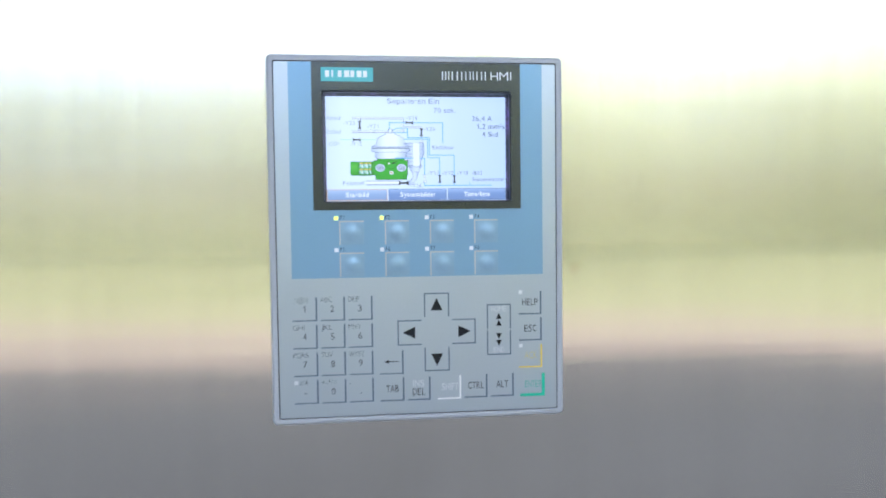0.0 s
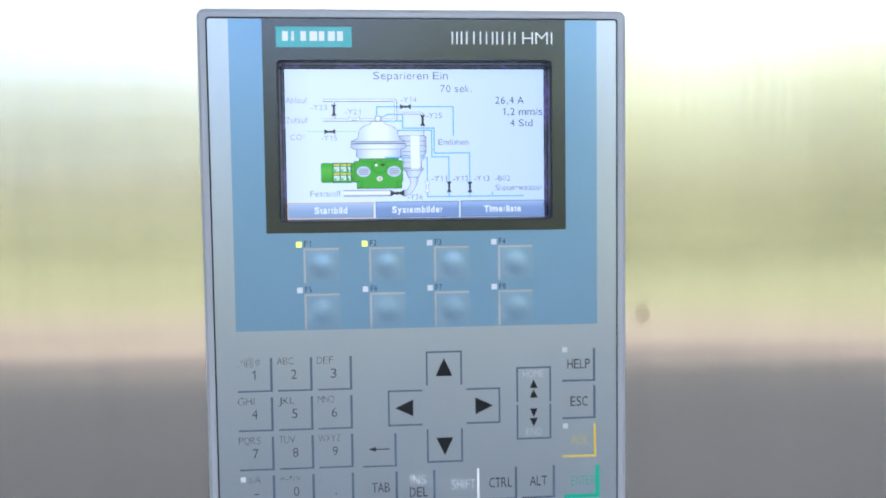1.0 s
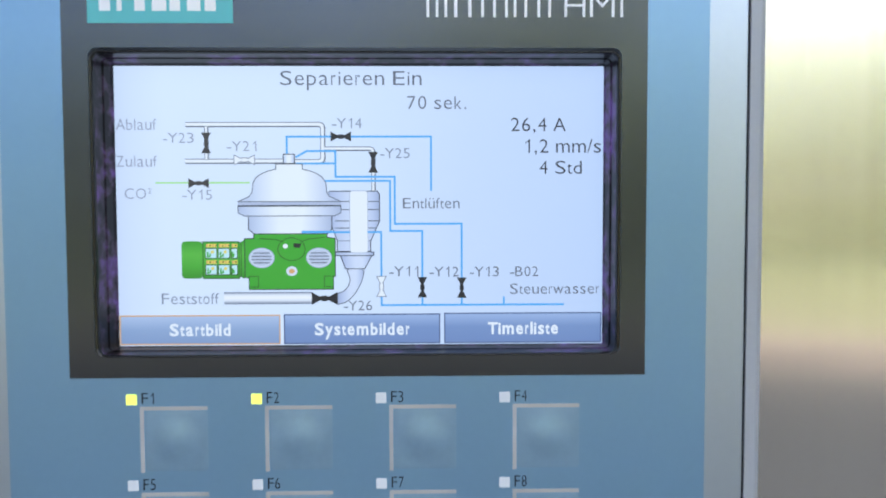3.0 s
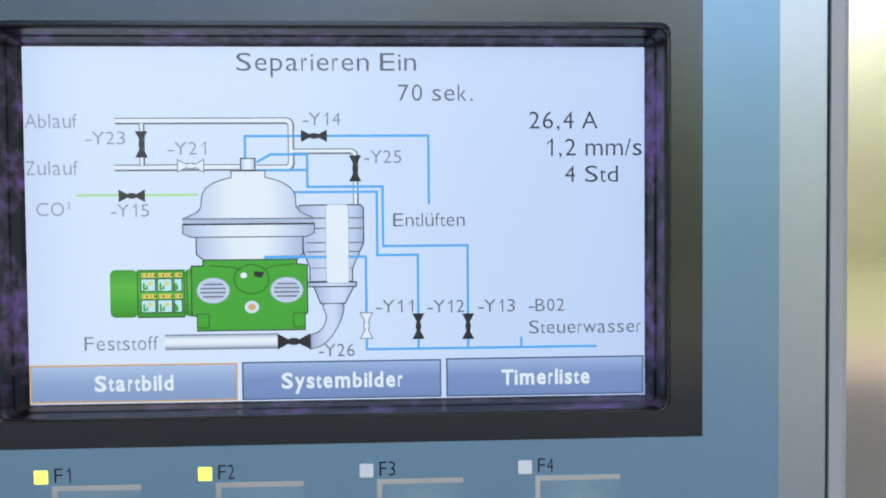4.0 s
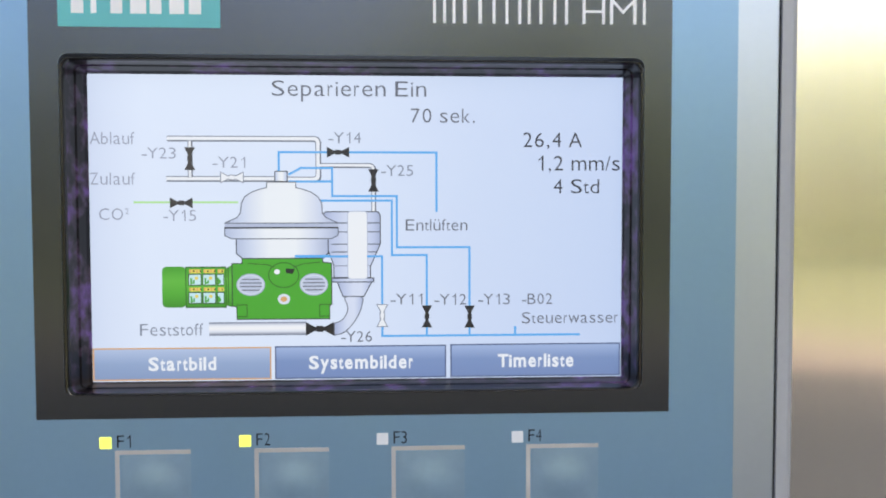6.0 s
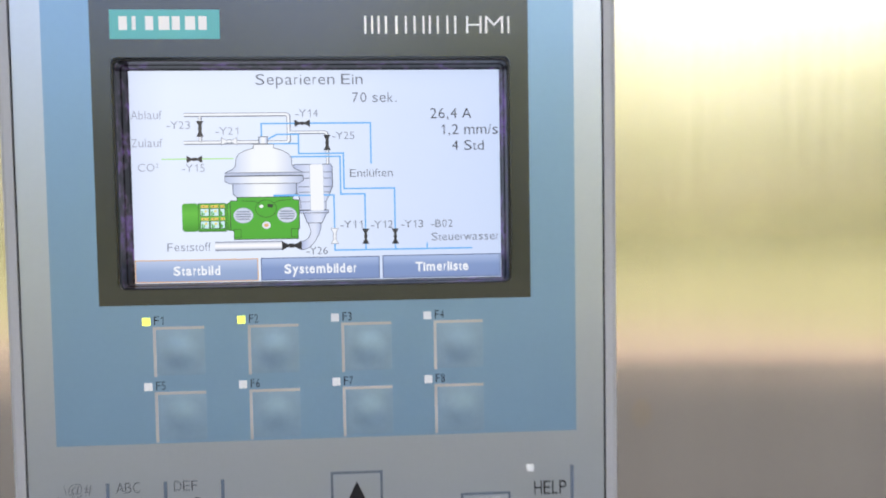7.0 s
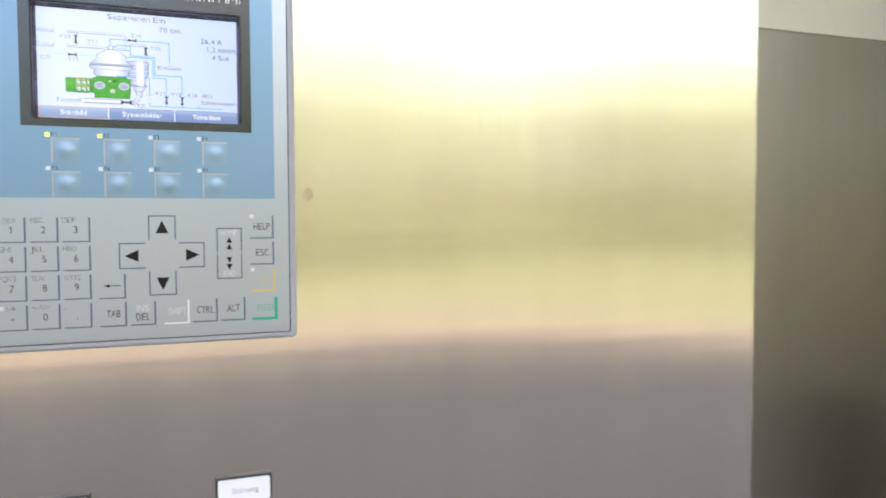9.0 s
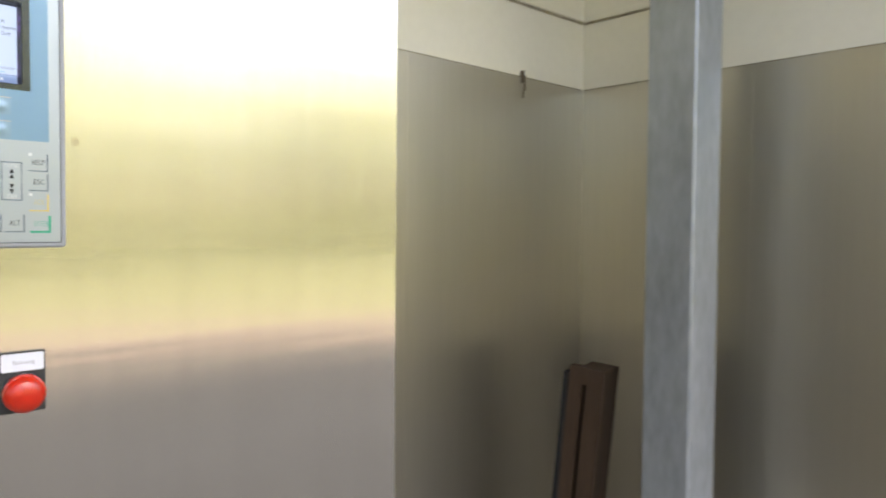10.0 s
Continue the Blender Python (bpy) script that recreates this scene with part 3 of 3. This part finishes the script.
for word, right, bottom, w, m, tm in (("TAB", -8.8, -84.2, 12.4, slate, ink), ("DEL", 5.0, -84.2, 12.0, slate, ink), ("SHIFT", 21.2, -84.2, 12.4, white_ink, shift_ink),
                                      ("CTRL", 35.3, -84.0, 12.4, slate, ink), ("ALT", 49.5, -83.9, 12.4, slate, ink), ("ENTER", 66.4, -84.4, 13.4, green_ink, enter_ink),
                                      ("HELP", 64.8, -40.5, 12.4, slate, ink), ("ESC", 64.9, -54.5, 12.4, slate, ink), ("ACK", 65.0, -68.9, 12.6, yellow_ink, ack_ink)):
    k = key_corner(right, bottom, w, m=m, thick=(1.7, 1.5) if word == "ENTER" else (0.85, 0.7))
    cx = right - (6.2 if word != "SHIFT" else 5.9)
    lettering(word, cx, bottom + (2.6 if word == "DEL" else 4.8), 3.7, -0.14, tm, k, align="centre", width={"SHIFT": 8.8, "CTRL": 8.4, "HELP": 8.4, "ENTER": 9.2}.get(word, 6.5), bold=-0.004)
    if word == "DEL":
        lettering("INS", cx, bottom + 7.2, 3.5, -0.14, shift_ink, k, align="centre", width=5.9, bold=-0.006)

AX, AZ = 8.65, -48.5
for turn in range(4):
    a = radians(90 * turn)

    def rot(p):
        return (AX + p[0] * math.cos(a) - p[1] * math.sin(a), AZ + p[0] * math.sin(a) + p[1] * math.cos(a))

    k = part("arrow_key", plate([rot(p) for p in ((-5.6, 8.6), (5.6, 8.6), (5.6, 19.6), (-5.6, 19.6))], -0.05, 0.06), foil, panel)
    part("key_line", stroke([rot(p) for p in ((-6.3, 8.1), (-6.3, 20.3), (6.3, 20.3), (6.3, 8.1))], 0.65, -0.12), slate, k)
    part("triangle", plate([rot(p) for p in ((-3.1, 11.4), (3.1, 11.4), (0, 18.0))], -0.13), ink, k)
for sgn, word in ((1, "HOME"), (-1, "END")):
    cz = -48.1
    k = part("scroll_key", plate([(36.1, cz + sgn * 0.6), (47.3, cz + sgn * 0.6), (47.3, cz + sgn * 12.6), (36.1, cz + sgn * 12.6)][:: sgn], -0.05, 0.06), foil, panel)
    part("key_line", stroke([(35.6, cz + sgn * 0.5), (35.6, cz + sgn * 13.2), (47.9, cz + sgn * 13.2), (47.9, cz + sgn * 0.5)], 0.65, -0.12), slate, k)
    lettering(word, 41.7, cz + (9.6 if sgn > 0 else -12.1), 2.8, -0.13, shift_ink, k, align="centre", width=7.8 if sgn > 0 else 5.8, bold=-0.01)
    for h in (2.0, 5.6):
        part("triangle", plate([(40.2, cz + sgn * h), (43.2, cz + sgn * h), (41.7, cz + sgn * (h + 3.2))][:: sgn], -0.13), ink, k)

# ---- the display and what it shows, in units of its own 480 x 272 picture dots
SX, SZ = 95.0 / 480, 54.3 / 272


def dot(u, v):
    return (-47.5 + u * SX, 75.0 - v * SZ)


def lay(k):
    return 6.35 - 0.02 * k


display = part("display", plate([dot(0, 272), dot(480, 272), dot(480, 0), dot(0, 0)], 6.35, 1.0), lcd_back, panel, "lit pale blue process display")


def shape(name, uv, k, m):
    return part(name, plate([dot(u, v) for u, v in uv], lay(k), 0.01), m, display)


def line(name, uv, w, k, m, closed=False):
    return part(name, stroke([dot(u, v) for u, v in uv], w * SX, lay(k), closed, 0.01), m, display)


def write(text, u0, u1, base, cap, m, bold=-0.006):
    x, z = dot(u0, base)
    return lettering(text, x, z, cap * SZ, lay(9), m, display, width=(u1 - u0) * SX, name="screen_text", bold=bold)


def outlined(name, uv, k, m, edge=None, w=0.9):
    o = shape(name, uv, k, m)
    line(name + "_outline", uv, w, k + 0.5, edge or lcd_dark, True)
    return o


def rounded(uv, r=4.5):
    """The same path with its corners turned in small steps."""
    out = [uv[0]]
    for a, b, c in zip(uv, uv[1:], uv[2:]):
        da, dc = math.dist(a, b), math.dist(b, c)
        p = [b[i] + (a[i] - b[i]) * min(r / da, 0.5) for i in (0, 1)]
        q = [b[i] + (c[i] - b[i]) * min(r / dc, 0.5) for i in (0, 1)]
        for t in (0.0, 0.25, 0.5, 0.75, 1.0):
            out.append(tuple((1 - t) ** 2 * p[i] + 2 * t * (1 - t) * b[i] + t * t * q[i] for i in (0, 1)))
    return out + [uv[-1]]


def pipe(uv, k, w=4.9):
    uv = rounded(uv)
    line("pipe_shade", [(u + 0.35, v + 0.4) for u, v in uv], w, k, lcd_text)
    line("pipe", [(u - 0.1, v - 0.15) for u, v in uv], w - 0.5, k + 0.3, lcd_grey)
    line("pipe_core", uv, w - 2.0, k + 0.6, lcd_white)


def valve(u, v, upright, m, size=(10, 4.8)):
    a, b = size
    half = [(-a, -b), (-a * 0.36, -b * 0.3), (-a * 0.24, -b * 0.3), (-a * 0.24, -b * 0.44), (a * 0.24, -b * 0.44), (a * 0.24, -b * 0.3), (a * 0.36, -b * 0.3), (a, -b)]
    q = half + [(x, -y) for x, y in half[::-1]]
    pts = [(u + y, v + x) for x, y in q][::-1] if upright else [(u + x, v + y) for x, y in q]
    if m is lcd_white:
        outlined("valve", pts[::-1], 7, m, lcd_grey, 0.8)
    else:
        shape("valve", pts[::-1], 7, m)


# lines and pipes
pipe([(69, 56), (202.5, 56), (202.5, 92), (174, 92)], 1)
pipe([(68, 91.5), (164, 91.5)], 1)
pipe([(89, 58), (89, 90)], 2, 4.2)
pipe([(204, 79.5), (252, 79.5), (252, 121)], 1.2, 4.2)
for uv in ([(167.5, 86), (167.5, 68), (309, 68), (309, 121)], [(176, 88), (187, 82), (215, 82), (215, 107), (273, 107), (273, 153), (339, 153), (339, 232)],
           [(176, 94), (215, 94)], [(204, 111), (268.5, 111), (268.5, 160), (300, 160), (300, 232)], [(259.5, 161), (259.5, 233), (441, 233)], [(381, 233), (381, 225)]):
    line("water_line", uv, 1.9, 3, lcd_blue)
line("gas_line", [(39, 112.5), (131, 112.5)], 1.8, 3, lcd_lime)
for u, v, up, m in ((89, 74, True, lcd_glare_black), (126, 90.5, False, lcd_white), (81, 113, False, lcd_glare_black), (220.5, 68, False, lcd_black), (252, 93, True, lcd_black),
                    (259.5, 214.5, True, lcd_white), (300, 215.5, True, lcd_black), (339, 216, True, lcd_black)):
    valve(u, v, up, m)
shape("solids_pipe", [(104, 231.5), (191, 231.5), (191, 219.5), (104, 219.5)], 1, lcd_grey)
shape("solids_pipe_core", [(104, 230.4), (191, 230.4), (191, 220.6), (104, 220.6)], 1.6, lcd_tube)
valve(203, 226, False, lcd_black, (12.6, 6.2))

# cyclone beside the separator
outlined("outlet_bend", rounded([(216, 221), (222, 219.5), (227, 214), (229, 206), (224, 197), (243, 197), (240, 210), (233, 222), (225, 230), (216, 232)], 5), 2, lcd_cyclone, lcd_text)
outlined("cone", [(219, 184), (224, 197), (243, 197), (250, 184)], 2.2, lcd_cyclone)
outlined("cyclone", [(211, 156), (216, 169), (216, 180), (249, 180), (249, 170), (258, 150), (258, 124), (256, 121), (209, 121), (205, 125), (211, 132)][::1], 2.6, lcd_cyclone)
for v in (131, 139, 150, 157):
    line("cyclone_ring", [(214, v), (258 if v < 152 else 255, v)], 1.0, 3.4, lcd_text)
line("cyclone_edge", [(216, 169.5), (249, 169.5)], 0.8, 3.4, lcd_grey)
outlined("collar", [(214, 180.5), (214, 184), (252, 184), (252, 180.5)], 3.4, lcd_cyclone)
x0, z0 = dot(228.2, 181.8)
x1, z1 = dot(246.8, 120.2)
part("gauge_tube_outline", plate(rrect(x0, x1, z0, z1, 0.65, 3), lay(4.3), 0.01), lcd_mid, display)
x0, z0 = dot(229, 181)
x1, z1 = dot(246, 121)
part("gauge_tube", plate(rrect(x0, x1, z0, z1, 0.5, 3), lay(4.6), 0.01), lcd_white, display)
line("water_line", [(181, 161), (229, 161)], 1.9, 5, lcd_blue)
line("water_line", [(246, 161), (260, 161)], 1.9, 5, lcd_blue)

# separator bowl and hood
outlined("bowl", [(129, 145), (129, 158), (135, 163), (206, 163), (211, 158), (211, 145)], 3, lcd_dome)
outlined("flange_lower", [(119, 135), (119, 142), (125, 145), (214, 145), (220, 142), (220, 135)], 3.6, lcd_dome, lcd_text)
hood = [(182.5, 94.5), (156.5, 94.5), (156.5, 99.5), (150, 101), (143, 103.5), (137, 107.5), (134, 113), (133, 122), (130, 126), (119, 131), (220, 131), (209, 126), (206, 122), (205.5, 113), (202, 107.5), (196, 103.5), (189, 101), (182.5, 99.5)]
outlined("hood", hood, 3.8, lcd_dome, lcd_text)
shape("flange_upper", [(119, 131.5), (119, 135.5), (220, 135.5), (220, 131.5)], 5, lcd_mid)
line("flange_line", [(119, 135.2), (220, 135.2)], 1.3, 5.6, lcd_black)
outlined("cap", [(164, 85), (164, 94), (175, 94), (175, 85)], 5, lcd_round)

# green drive
line("water_line", [(181, 160.5), (212, 160.5)], 1.9, 6, lcd_blue)
outlined("gear_housing", [(125, 167), (125, 205), (129, 206), (129, 217), (212, 217), (212, 205), (214, 204), (214, 167), (206, 166), (206, 162.5), (134, 162.5), (134, 167)], 4, lcd_green)
part("hatch_ring", stroke([(p[0], p[1]) for p in [dot(u, v) for u, v in circle(171, 177.5, 13.5, 11.2, 24)]], 0.9 * SX, lay(5.5), True, 0.01), lcd_dgreen, display)
line("housing_edge", [(139, 167), (156, 168), (163, 170.5)], 0.9, 5.6, lcd_dgreen)
line("housing_edge", [(180, 170.5), (188, 167.5), (204, 166)], 0.9, 5.6, lcd_dgreen)
for u in (141.5, 198):
    for name, rx, rz, k, m in (("vent_ring", 12.8, 10.0, 5.3, lcd_mid), ("vent", 11.6, 8.9, 5.6, lcd_light), ("vent_core", 10.6, 8.0, 5.9, lcd_vent)):
        part(name, plate([dot(a, b) for a, b in circle(u, 186, rx, rz, 24)], lay(k), 0.01), m, display)
    for j in range(4):
        v = 186 - 4.8 + 3.2 * j
        h = 10.0 * math.sqrt(max(0.05, 1 - ((v - 186) / 8.0) ** 2))
        line("vent_slot", [(u - h, v), (u + h, v)], 1.1, 6.2, lcd_text)
part("plug", plate([dot(a, b) for a, b in circle(171, 199, 5.6, 4.8, 18)], lay(5.5), 0.01), lcd_light, display)
part("plug_core", plate([dot(a, b) for a, b in circle(171, 199, 3.0, 2.4, 14)], lay(6.2), 0.01), lcd_orange, display)
part("sight_glass", plate([dot(a, b) for a, b in circle(165, 174.5, 2.6, 2.3, 14)], lay(6.2), 0.01), lcd_white, display)
shape("oil_plug", [(173, 175.5), (179, 176.5), (181, 172), (173, 171.5)], 6.2, lcd_black)
for u0, u1 in ((129, 138), (203, 212)):
    outlined("foot", [(u0, 204), (u0, 214.5), (u1, 214.5), (u1, 204)], 5.5, lcd_green, lcd_dgreen)
shape("motor_joint", [(119, 172), (119, 204), (125, 206), (125, 168)], 3.6, lcd_motor)
line("motor_joint_line", [(121.5, 170), (121.5, 205)], 0.9, 5, lcd_dgreen)
x0, z0 = dot(63, 206)
x1, z1 = dot(84, 169.5)
part("motor_cap", plate(rrect(x0, x1, z0, z1, 0.8, 3), lay(4), 0.01), lcd_motor, display)
outlined("motor", [(84, 170), (84, 206), (119.5, 206), (119.5, 170)], 4, lcd_motor, lcd_dgreen)
for r in range(2):
    for c in range(3):
        u, v, w = 86.5 + 12.6 * c, 176.5 + 16.2 * r, (11, 11, 6)[c]
        shape("motor_field", [(u, v + 9.6), (u + w, v + 9.6), (u + w, v), (u, v)], 5, lcd_sky)
        line("motor_field_edge", [(u, v + 9.6), (u + w, v + 9.6), (u + w, v), (u, v)], 0.7, 5.3, lcd_black, True)
        if w > 8:
            part("motor_sun", plate([dot(a, b) for a, b in circle(u + w * 0.62, v + 3.4, 1.7, 1.6, 10)], lay(5.4), 0.01), lcd_yellow, display)
        line("motor_fin", [(u + w * 0.2, v + 9), (u + w * 0.2, v + 3.2)], 1.6, 5.6, lcd_green)
        line("motor_fin", [(u + w * 0.2, v + 7.6), (u + w * 0.42, v + 7.6), (u + w * 0.42, v + 5)], 1.3, 5.7, lcd_green)
        line("motor_mark", [(u + 0.6, v - 2.8), (u + w, v - 2.8)], 3.4, 5.2, lcd_yellow)
        for d in range(0, int(w), 3):
            line("motor_mark", [(u + 0.8 + d, v - 2.8), (u + 2.2 + d, v - 2.8)], (1.6, 2.4, 1.2)[d % 3 if d % 2 else 1], 5.8, lcd_black if d % 2 else lcd_orange)

# soft keys
for u0, u1, v0, v1, word, a, b, lit in ((1.5, 158.5, 242.5, 270.5, "Startbild", 50, 110, True), (163, 317, 242, 270.5, "Systembilder", 193, 287, False),
                                        (322, 478, 241.5, 270.5, "Timerliste", 365, 435, False)):
    shape("soft_key", [(u0, v1), (u1, v1), (u1, v0), (u0, v0)], 1, lcd_key_lit if lit else lcd_key)
    line("soft_key_edge", [(u0, v1), (u1, v1), (u1, v0), (u0, v0)], 1.2, 3, lcd_orange if lit else lcd_btn_edge, True)
    write(word, a, b, 262, 11.5, lcd_white, 0.028)

# words and values
for text, a, b, base, cap, m in (("Separieren Ein", 162, 300, 18.5, 14, lcd_text), ("70 sek.", 286, 344, 41.5, 13, lcd_text), ("26,4 A", 388, 442, 63, 13.5, lcd_dark),
                                 ("1,2 mm/s", 402, 477, 84, 13.5, lcd_dark), ("4 Std", 416, 458, 104.5, 13, lcd_dark), ("Ablauf", 2, 41, 61.5, 11, lcd_glare_text),
                                 ("Zulauf", 2, 41, 97, 11, lcd_glare_text), ("CO\u00b2", 9, 35, 128, 10.5, lcd_glare_text), ("Feststoff", 43, 99, 231, 11, lcd_grey),
                                 ("-Y23", 47, 77, 74, 10, lcd_glare_text), ("-Y21", 109, 138, 82, 10, lcd_glare_text), ("-Y15", 65, 94, 129, 10, lcd_glare_text), ("-Y14", 212, 241, 60, 10, lcd_grey),
                                 ("-Y25", 259, 288, 89, 10, lcd_grey), ("Entl\u00fcften", 281, 337, 138, 10.5, lcd_text), ("-Y11", 267, 296, 204.5, 10, lcd_text), ("-Y12", 307, 336, 205, 10, lcd_text),
                                 ("-Y13", 347, 376, 205, 10, lcd_text), ("-B02", 387, 415, 205, 10, lcd_text), ("Steuerwasser", 387, 476, 222.5, 10.5, lcd_text), ("-Y26", 222, 250, 238, 10, lcd_text)):
    write(text, a, b, base, cap, m)

# ---- lamp and push button below the panel
def legend_holder(x, z, word, label, category, w=29.4, h=44.0):
    """A black holder with a white legend; origin at its centre on the door."""
    y = dent(x, z) - 0.0002
    t = thing(category.replace(" ", "_"), x, y, z, label, category)
    part("holder", loft([(rrect(-w / 2, w / 2, -h / 2, h / 2, 1.0, 3), 0), (rrect(-w / 2, w / 2, -h / 2, h / 2, 1.0, 3), -1.8), (rrect(-w / 2 + 0.5, w / 2 - 0.5, -h / 2 + 0.5, h / 2 - 0.5, 0.8, 3), -2.2)],
                        True, True), plate_black, t, "black plastic legend holder")
    lg = part("legend", loft([(rrect(-w / 2 + 1.1, w / 2 - 1.1, h / 2 - 14.2, h / 2 - 1.4, 1.2, 3), -2.2), (rrect(-w / 2 + 1.1, w / 2 - 1.1, h / 2 - 14.2, h / 2 - 1.4, 1.2, 3), -2.6)],
                             False, True), label_white, t, "white printed legend")
    lettering(word, 0.5, h / 2 - 9.2, 2.9, -2.65, legend_ink, lg, align="centre", width=14.0 if len(word) < 8 else 18.0)
    return t


lamp = legend_holder(0.0474, 1.4592, "St\u00f6rung", "red domed indicator lamp under a white legend", "indicator lamp")
CZ = -7.6
part("collar", loft([(circle(0, CZ, 14.2), -2.2), (circle(0, CZ, 14.2), -5.0), (circle(0, CZ, 13.6), -5.6)], False, True), plate_black, lamp)
prof = [(13.9, -5.6), (13.9, -7.6), (13.3, -10.0), (12.0, -12.2), (10.0, -14.0), (7.4, -15.3), (4.2, -16.2), (1.2, -16.5)]
part("lens", loft([(circle(0, CZ, r, n=40), y) for r, y in prof], False, True), lamp_red, lamp, "glossy red domed lens", smooth=True)
button = legend_holder(-0.0427, 1.4588, "Entriegeln", "blue push button in a metal ring under a white legend", "push button")
part("ring", loft([(circle(0, CZ, 14.6, n=40), -2.2), (circle(0, CZ, 14.6, n=40), -5.5), (circle(0, CZ, 13.8, n=40), -6.6), (circle(0, CZ, 12.2, n=40), -6.6), (circle(0, CZ, 11.8, n=40), -4.0)]),
     chrome, button, "dull metal bezel ring")
part("cap", loft([(circle(0, CZ, 11.7, n=40), -2.2), (circle(0, CZ, 11.6, n=40), -7.0), (circle(0, CZ, 10.8, n=40), -7.8), (circle(0, CZ, 6.0, n=40), -7.5)], False, True), button_blue, button, "flat blue cap")

# ---- post, boards and hook in the corner
post = thing("steel_post", 1.11, 0.047, 0, "square galvanised steel post from floor to ceiling", "post")
part("tube", add_box(bmesh.new(), 0, 0.1, 0, 0.097, 0.012, CEIL - 0.001, bevel=0.006, seg=3), zinc, post, "mottled galvanised tube")
part("foot_plate", cuboid(-0.03, 0.13, -0.03, 0.132, 0, 0.012, bevel=0.002), zinc, post)

board = thing("wooden_board", 1.245, 0.36, 0, "thick brown wooden board with a long slot leaning in the corner", "board")
bm = bmesh.new()
for x0, x1, z0, z1 in ((-0.04, -0.012, 0, 1.296), (-0.002, 0.032, 0, 1.296), (-0.012, -0.002, 0, 1.0), (-0.012, -0.002, 1.262, 1.296)):
    add_box(bm, x0, x1, -0.012, 0.012, z0, z1)
part("plank", bm, wood, board)
part("edge_strip", cuboid(-0.052, -0.0405, -0.014, 0.014, 0.0, 1.282, bevel=0.002), rubber, board, "black rubber strip")
part("batten", cuboid(-0.03, 0.03, 0.0125, 0.085, 0.0, 1.291, bevel=0.003), wood, board)
board.matrix_basis = pose(1.078, 0.365, 0.0, 0, 5.0, -76)

hook = thing("wall_hook", 1.1127, YB - 0.004, SHEET_TOP, "small rusty hook at the top of the steel lining", "hook")
bm = bmesh.new()
add_box(bm, -0.0025, 0.0025, -0.006, 0.003, -0.012, 0.014, bevel=0.001)
add_box(bm, -0.002, 0.002, -0.010, -0.006, -0.03, 0.004, bevel=0.001)
add_box(bm, -0.0015, 0.0015, -0.005, -0.003, -0.045, -0.028, bevel=0.0006)
part("shank", bm, rust, hook)


# ---- trees beyond the meadow
def tree(seed, height, leaves):
    rng = random.Random(seed)
    t = thing("tree", 0, 0, 0, "leafy green tree at the edge of the meadow", "tree", "tree line")
    bm = bmesh.new()

    def limb(p, q, r0, r1, n=7):
        d = (q - p).normalized()
        u = d.orthogonal().normalized()
        w = d.cross(u)
        rings = [[bm.verts.new(c + (u * math.cos(2 * math.pi * i / n) + w * math.sin(2 * math.pi * i / n)) * r) for i in range(n)] for c, r in ((p, r0), (q, r1))]
        for i in range(n):
            bm.faces.new((rings[0][i], rings[0][(i + 1) % n], rings[1][(i + 1) % n], rings[1][i]))

    tips = []
    base, top = Vector((0, 0, 0)), Vector((rng.uniform(-0.2, 0.2), rng.uniform(-0.2, 0.2), height * 0.45))
    limb(base, top, height * 0.035, height * 0.022)
    for i in range(12):
        a = rng.uniform(0, 6.28)
        s = base.lerp(top, rng.uniform(0.12, 1))
        e = s + Vector((math.cos(a), math.sin(a), 0)) * height * rng.uniform(0.12, 0.3) + Vector((0, 0, height * rng.uniform(0.12, 0.42)))
        limb(s, e, height * 0.014, height * 0.004)
        tips += [e, s.lerp(e, 0.6), e + Vector((rng.uniform(-1, 1), rng.uniform(-1, 1), rng.uniform(-0.6, 0.8))) * height * 0.1]
    for i in range(9):
        a, d = rng.uniform(0, 6.28), height * rng.uniform(0.03, 0.24)
        tips.append(Vector((math.cos(a) * d, math.sin(a) * d, height * rng.uniform(0.04, 0.26))))
    part("trunk", bm, bark, t)
    vs, fs = [], []
    for c in tips:
        r = height * rng.uniform(0.08, 0.15)
        for _ in range(leaves):
            p = c + Vector((rng.gauss(0, 0.5), rng.gauss(0, 0.5), rng.gauss(0, 0.42))) * r
            m = Euler((rng.uniform(0, 6.3), rng.uniform(0, 6.3), 0)).to_matrix()
            s = height * rng.uniform(0.012, 0.024)
            k = len(vs)
            vs += [p + m @ Vector(q) * s for q in ((-1, 0, 0), (0, -0.6, 0.15), (1.1, 0, 0), (0, 0.6, 0.15))]
            fs.append((k, k + 1, k + 2, k + 3))
    me = bpy.data.meshes.new("crown")
    me.from_pydata(vs, [], fs)
    me.materials.append(leaf)
    crown = new("crown", me)
    crown.parent = t
    return t


kinds = [tree(i, h, n) for i, (h, n) in enumerate(((15.5, 29), (21.5, 29), (12.0, 29), (15.0, 12), (19.0, 10), (11.5, 13)))]
rng = random.Random(5)
placed = set()
for i in range(36):
    x, y = -54 + 3.2 * i + rng.uniform(-1.2, 1.2), -44 + rng.uniform(-6, 6)
    # the row thins out on one side
    k = i % 3 + (3 if x < -3 else 0)
    m = pose(x, y, -0.05, 0, 0, rng.uniform(0, 360))
    if k in placed:
        copy_thing(kinds[k], m)
    else:
        placed.add(k)
        kinds[k].matrix_basis = m
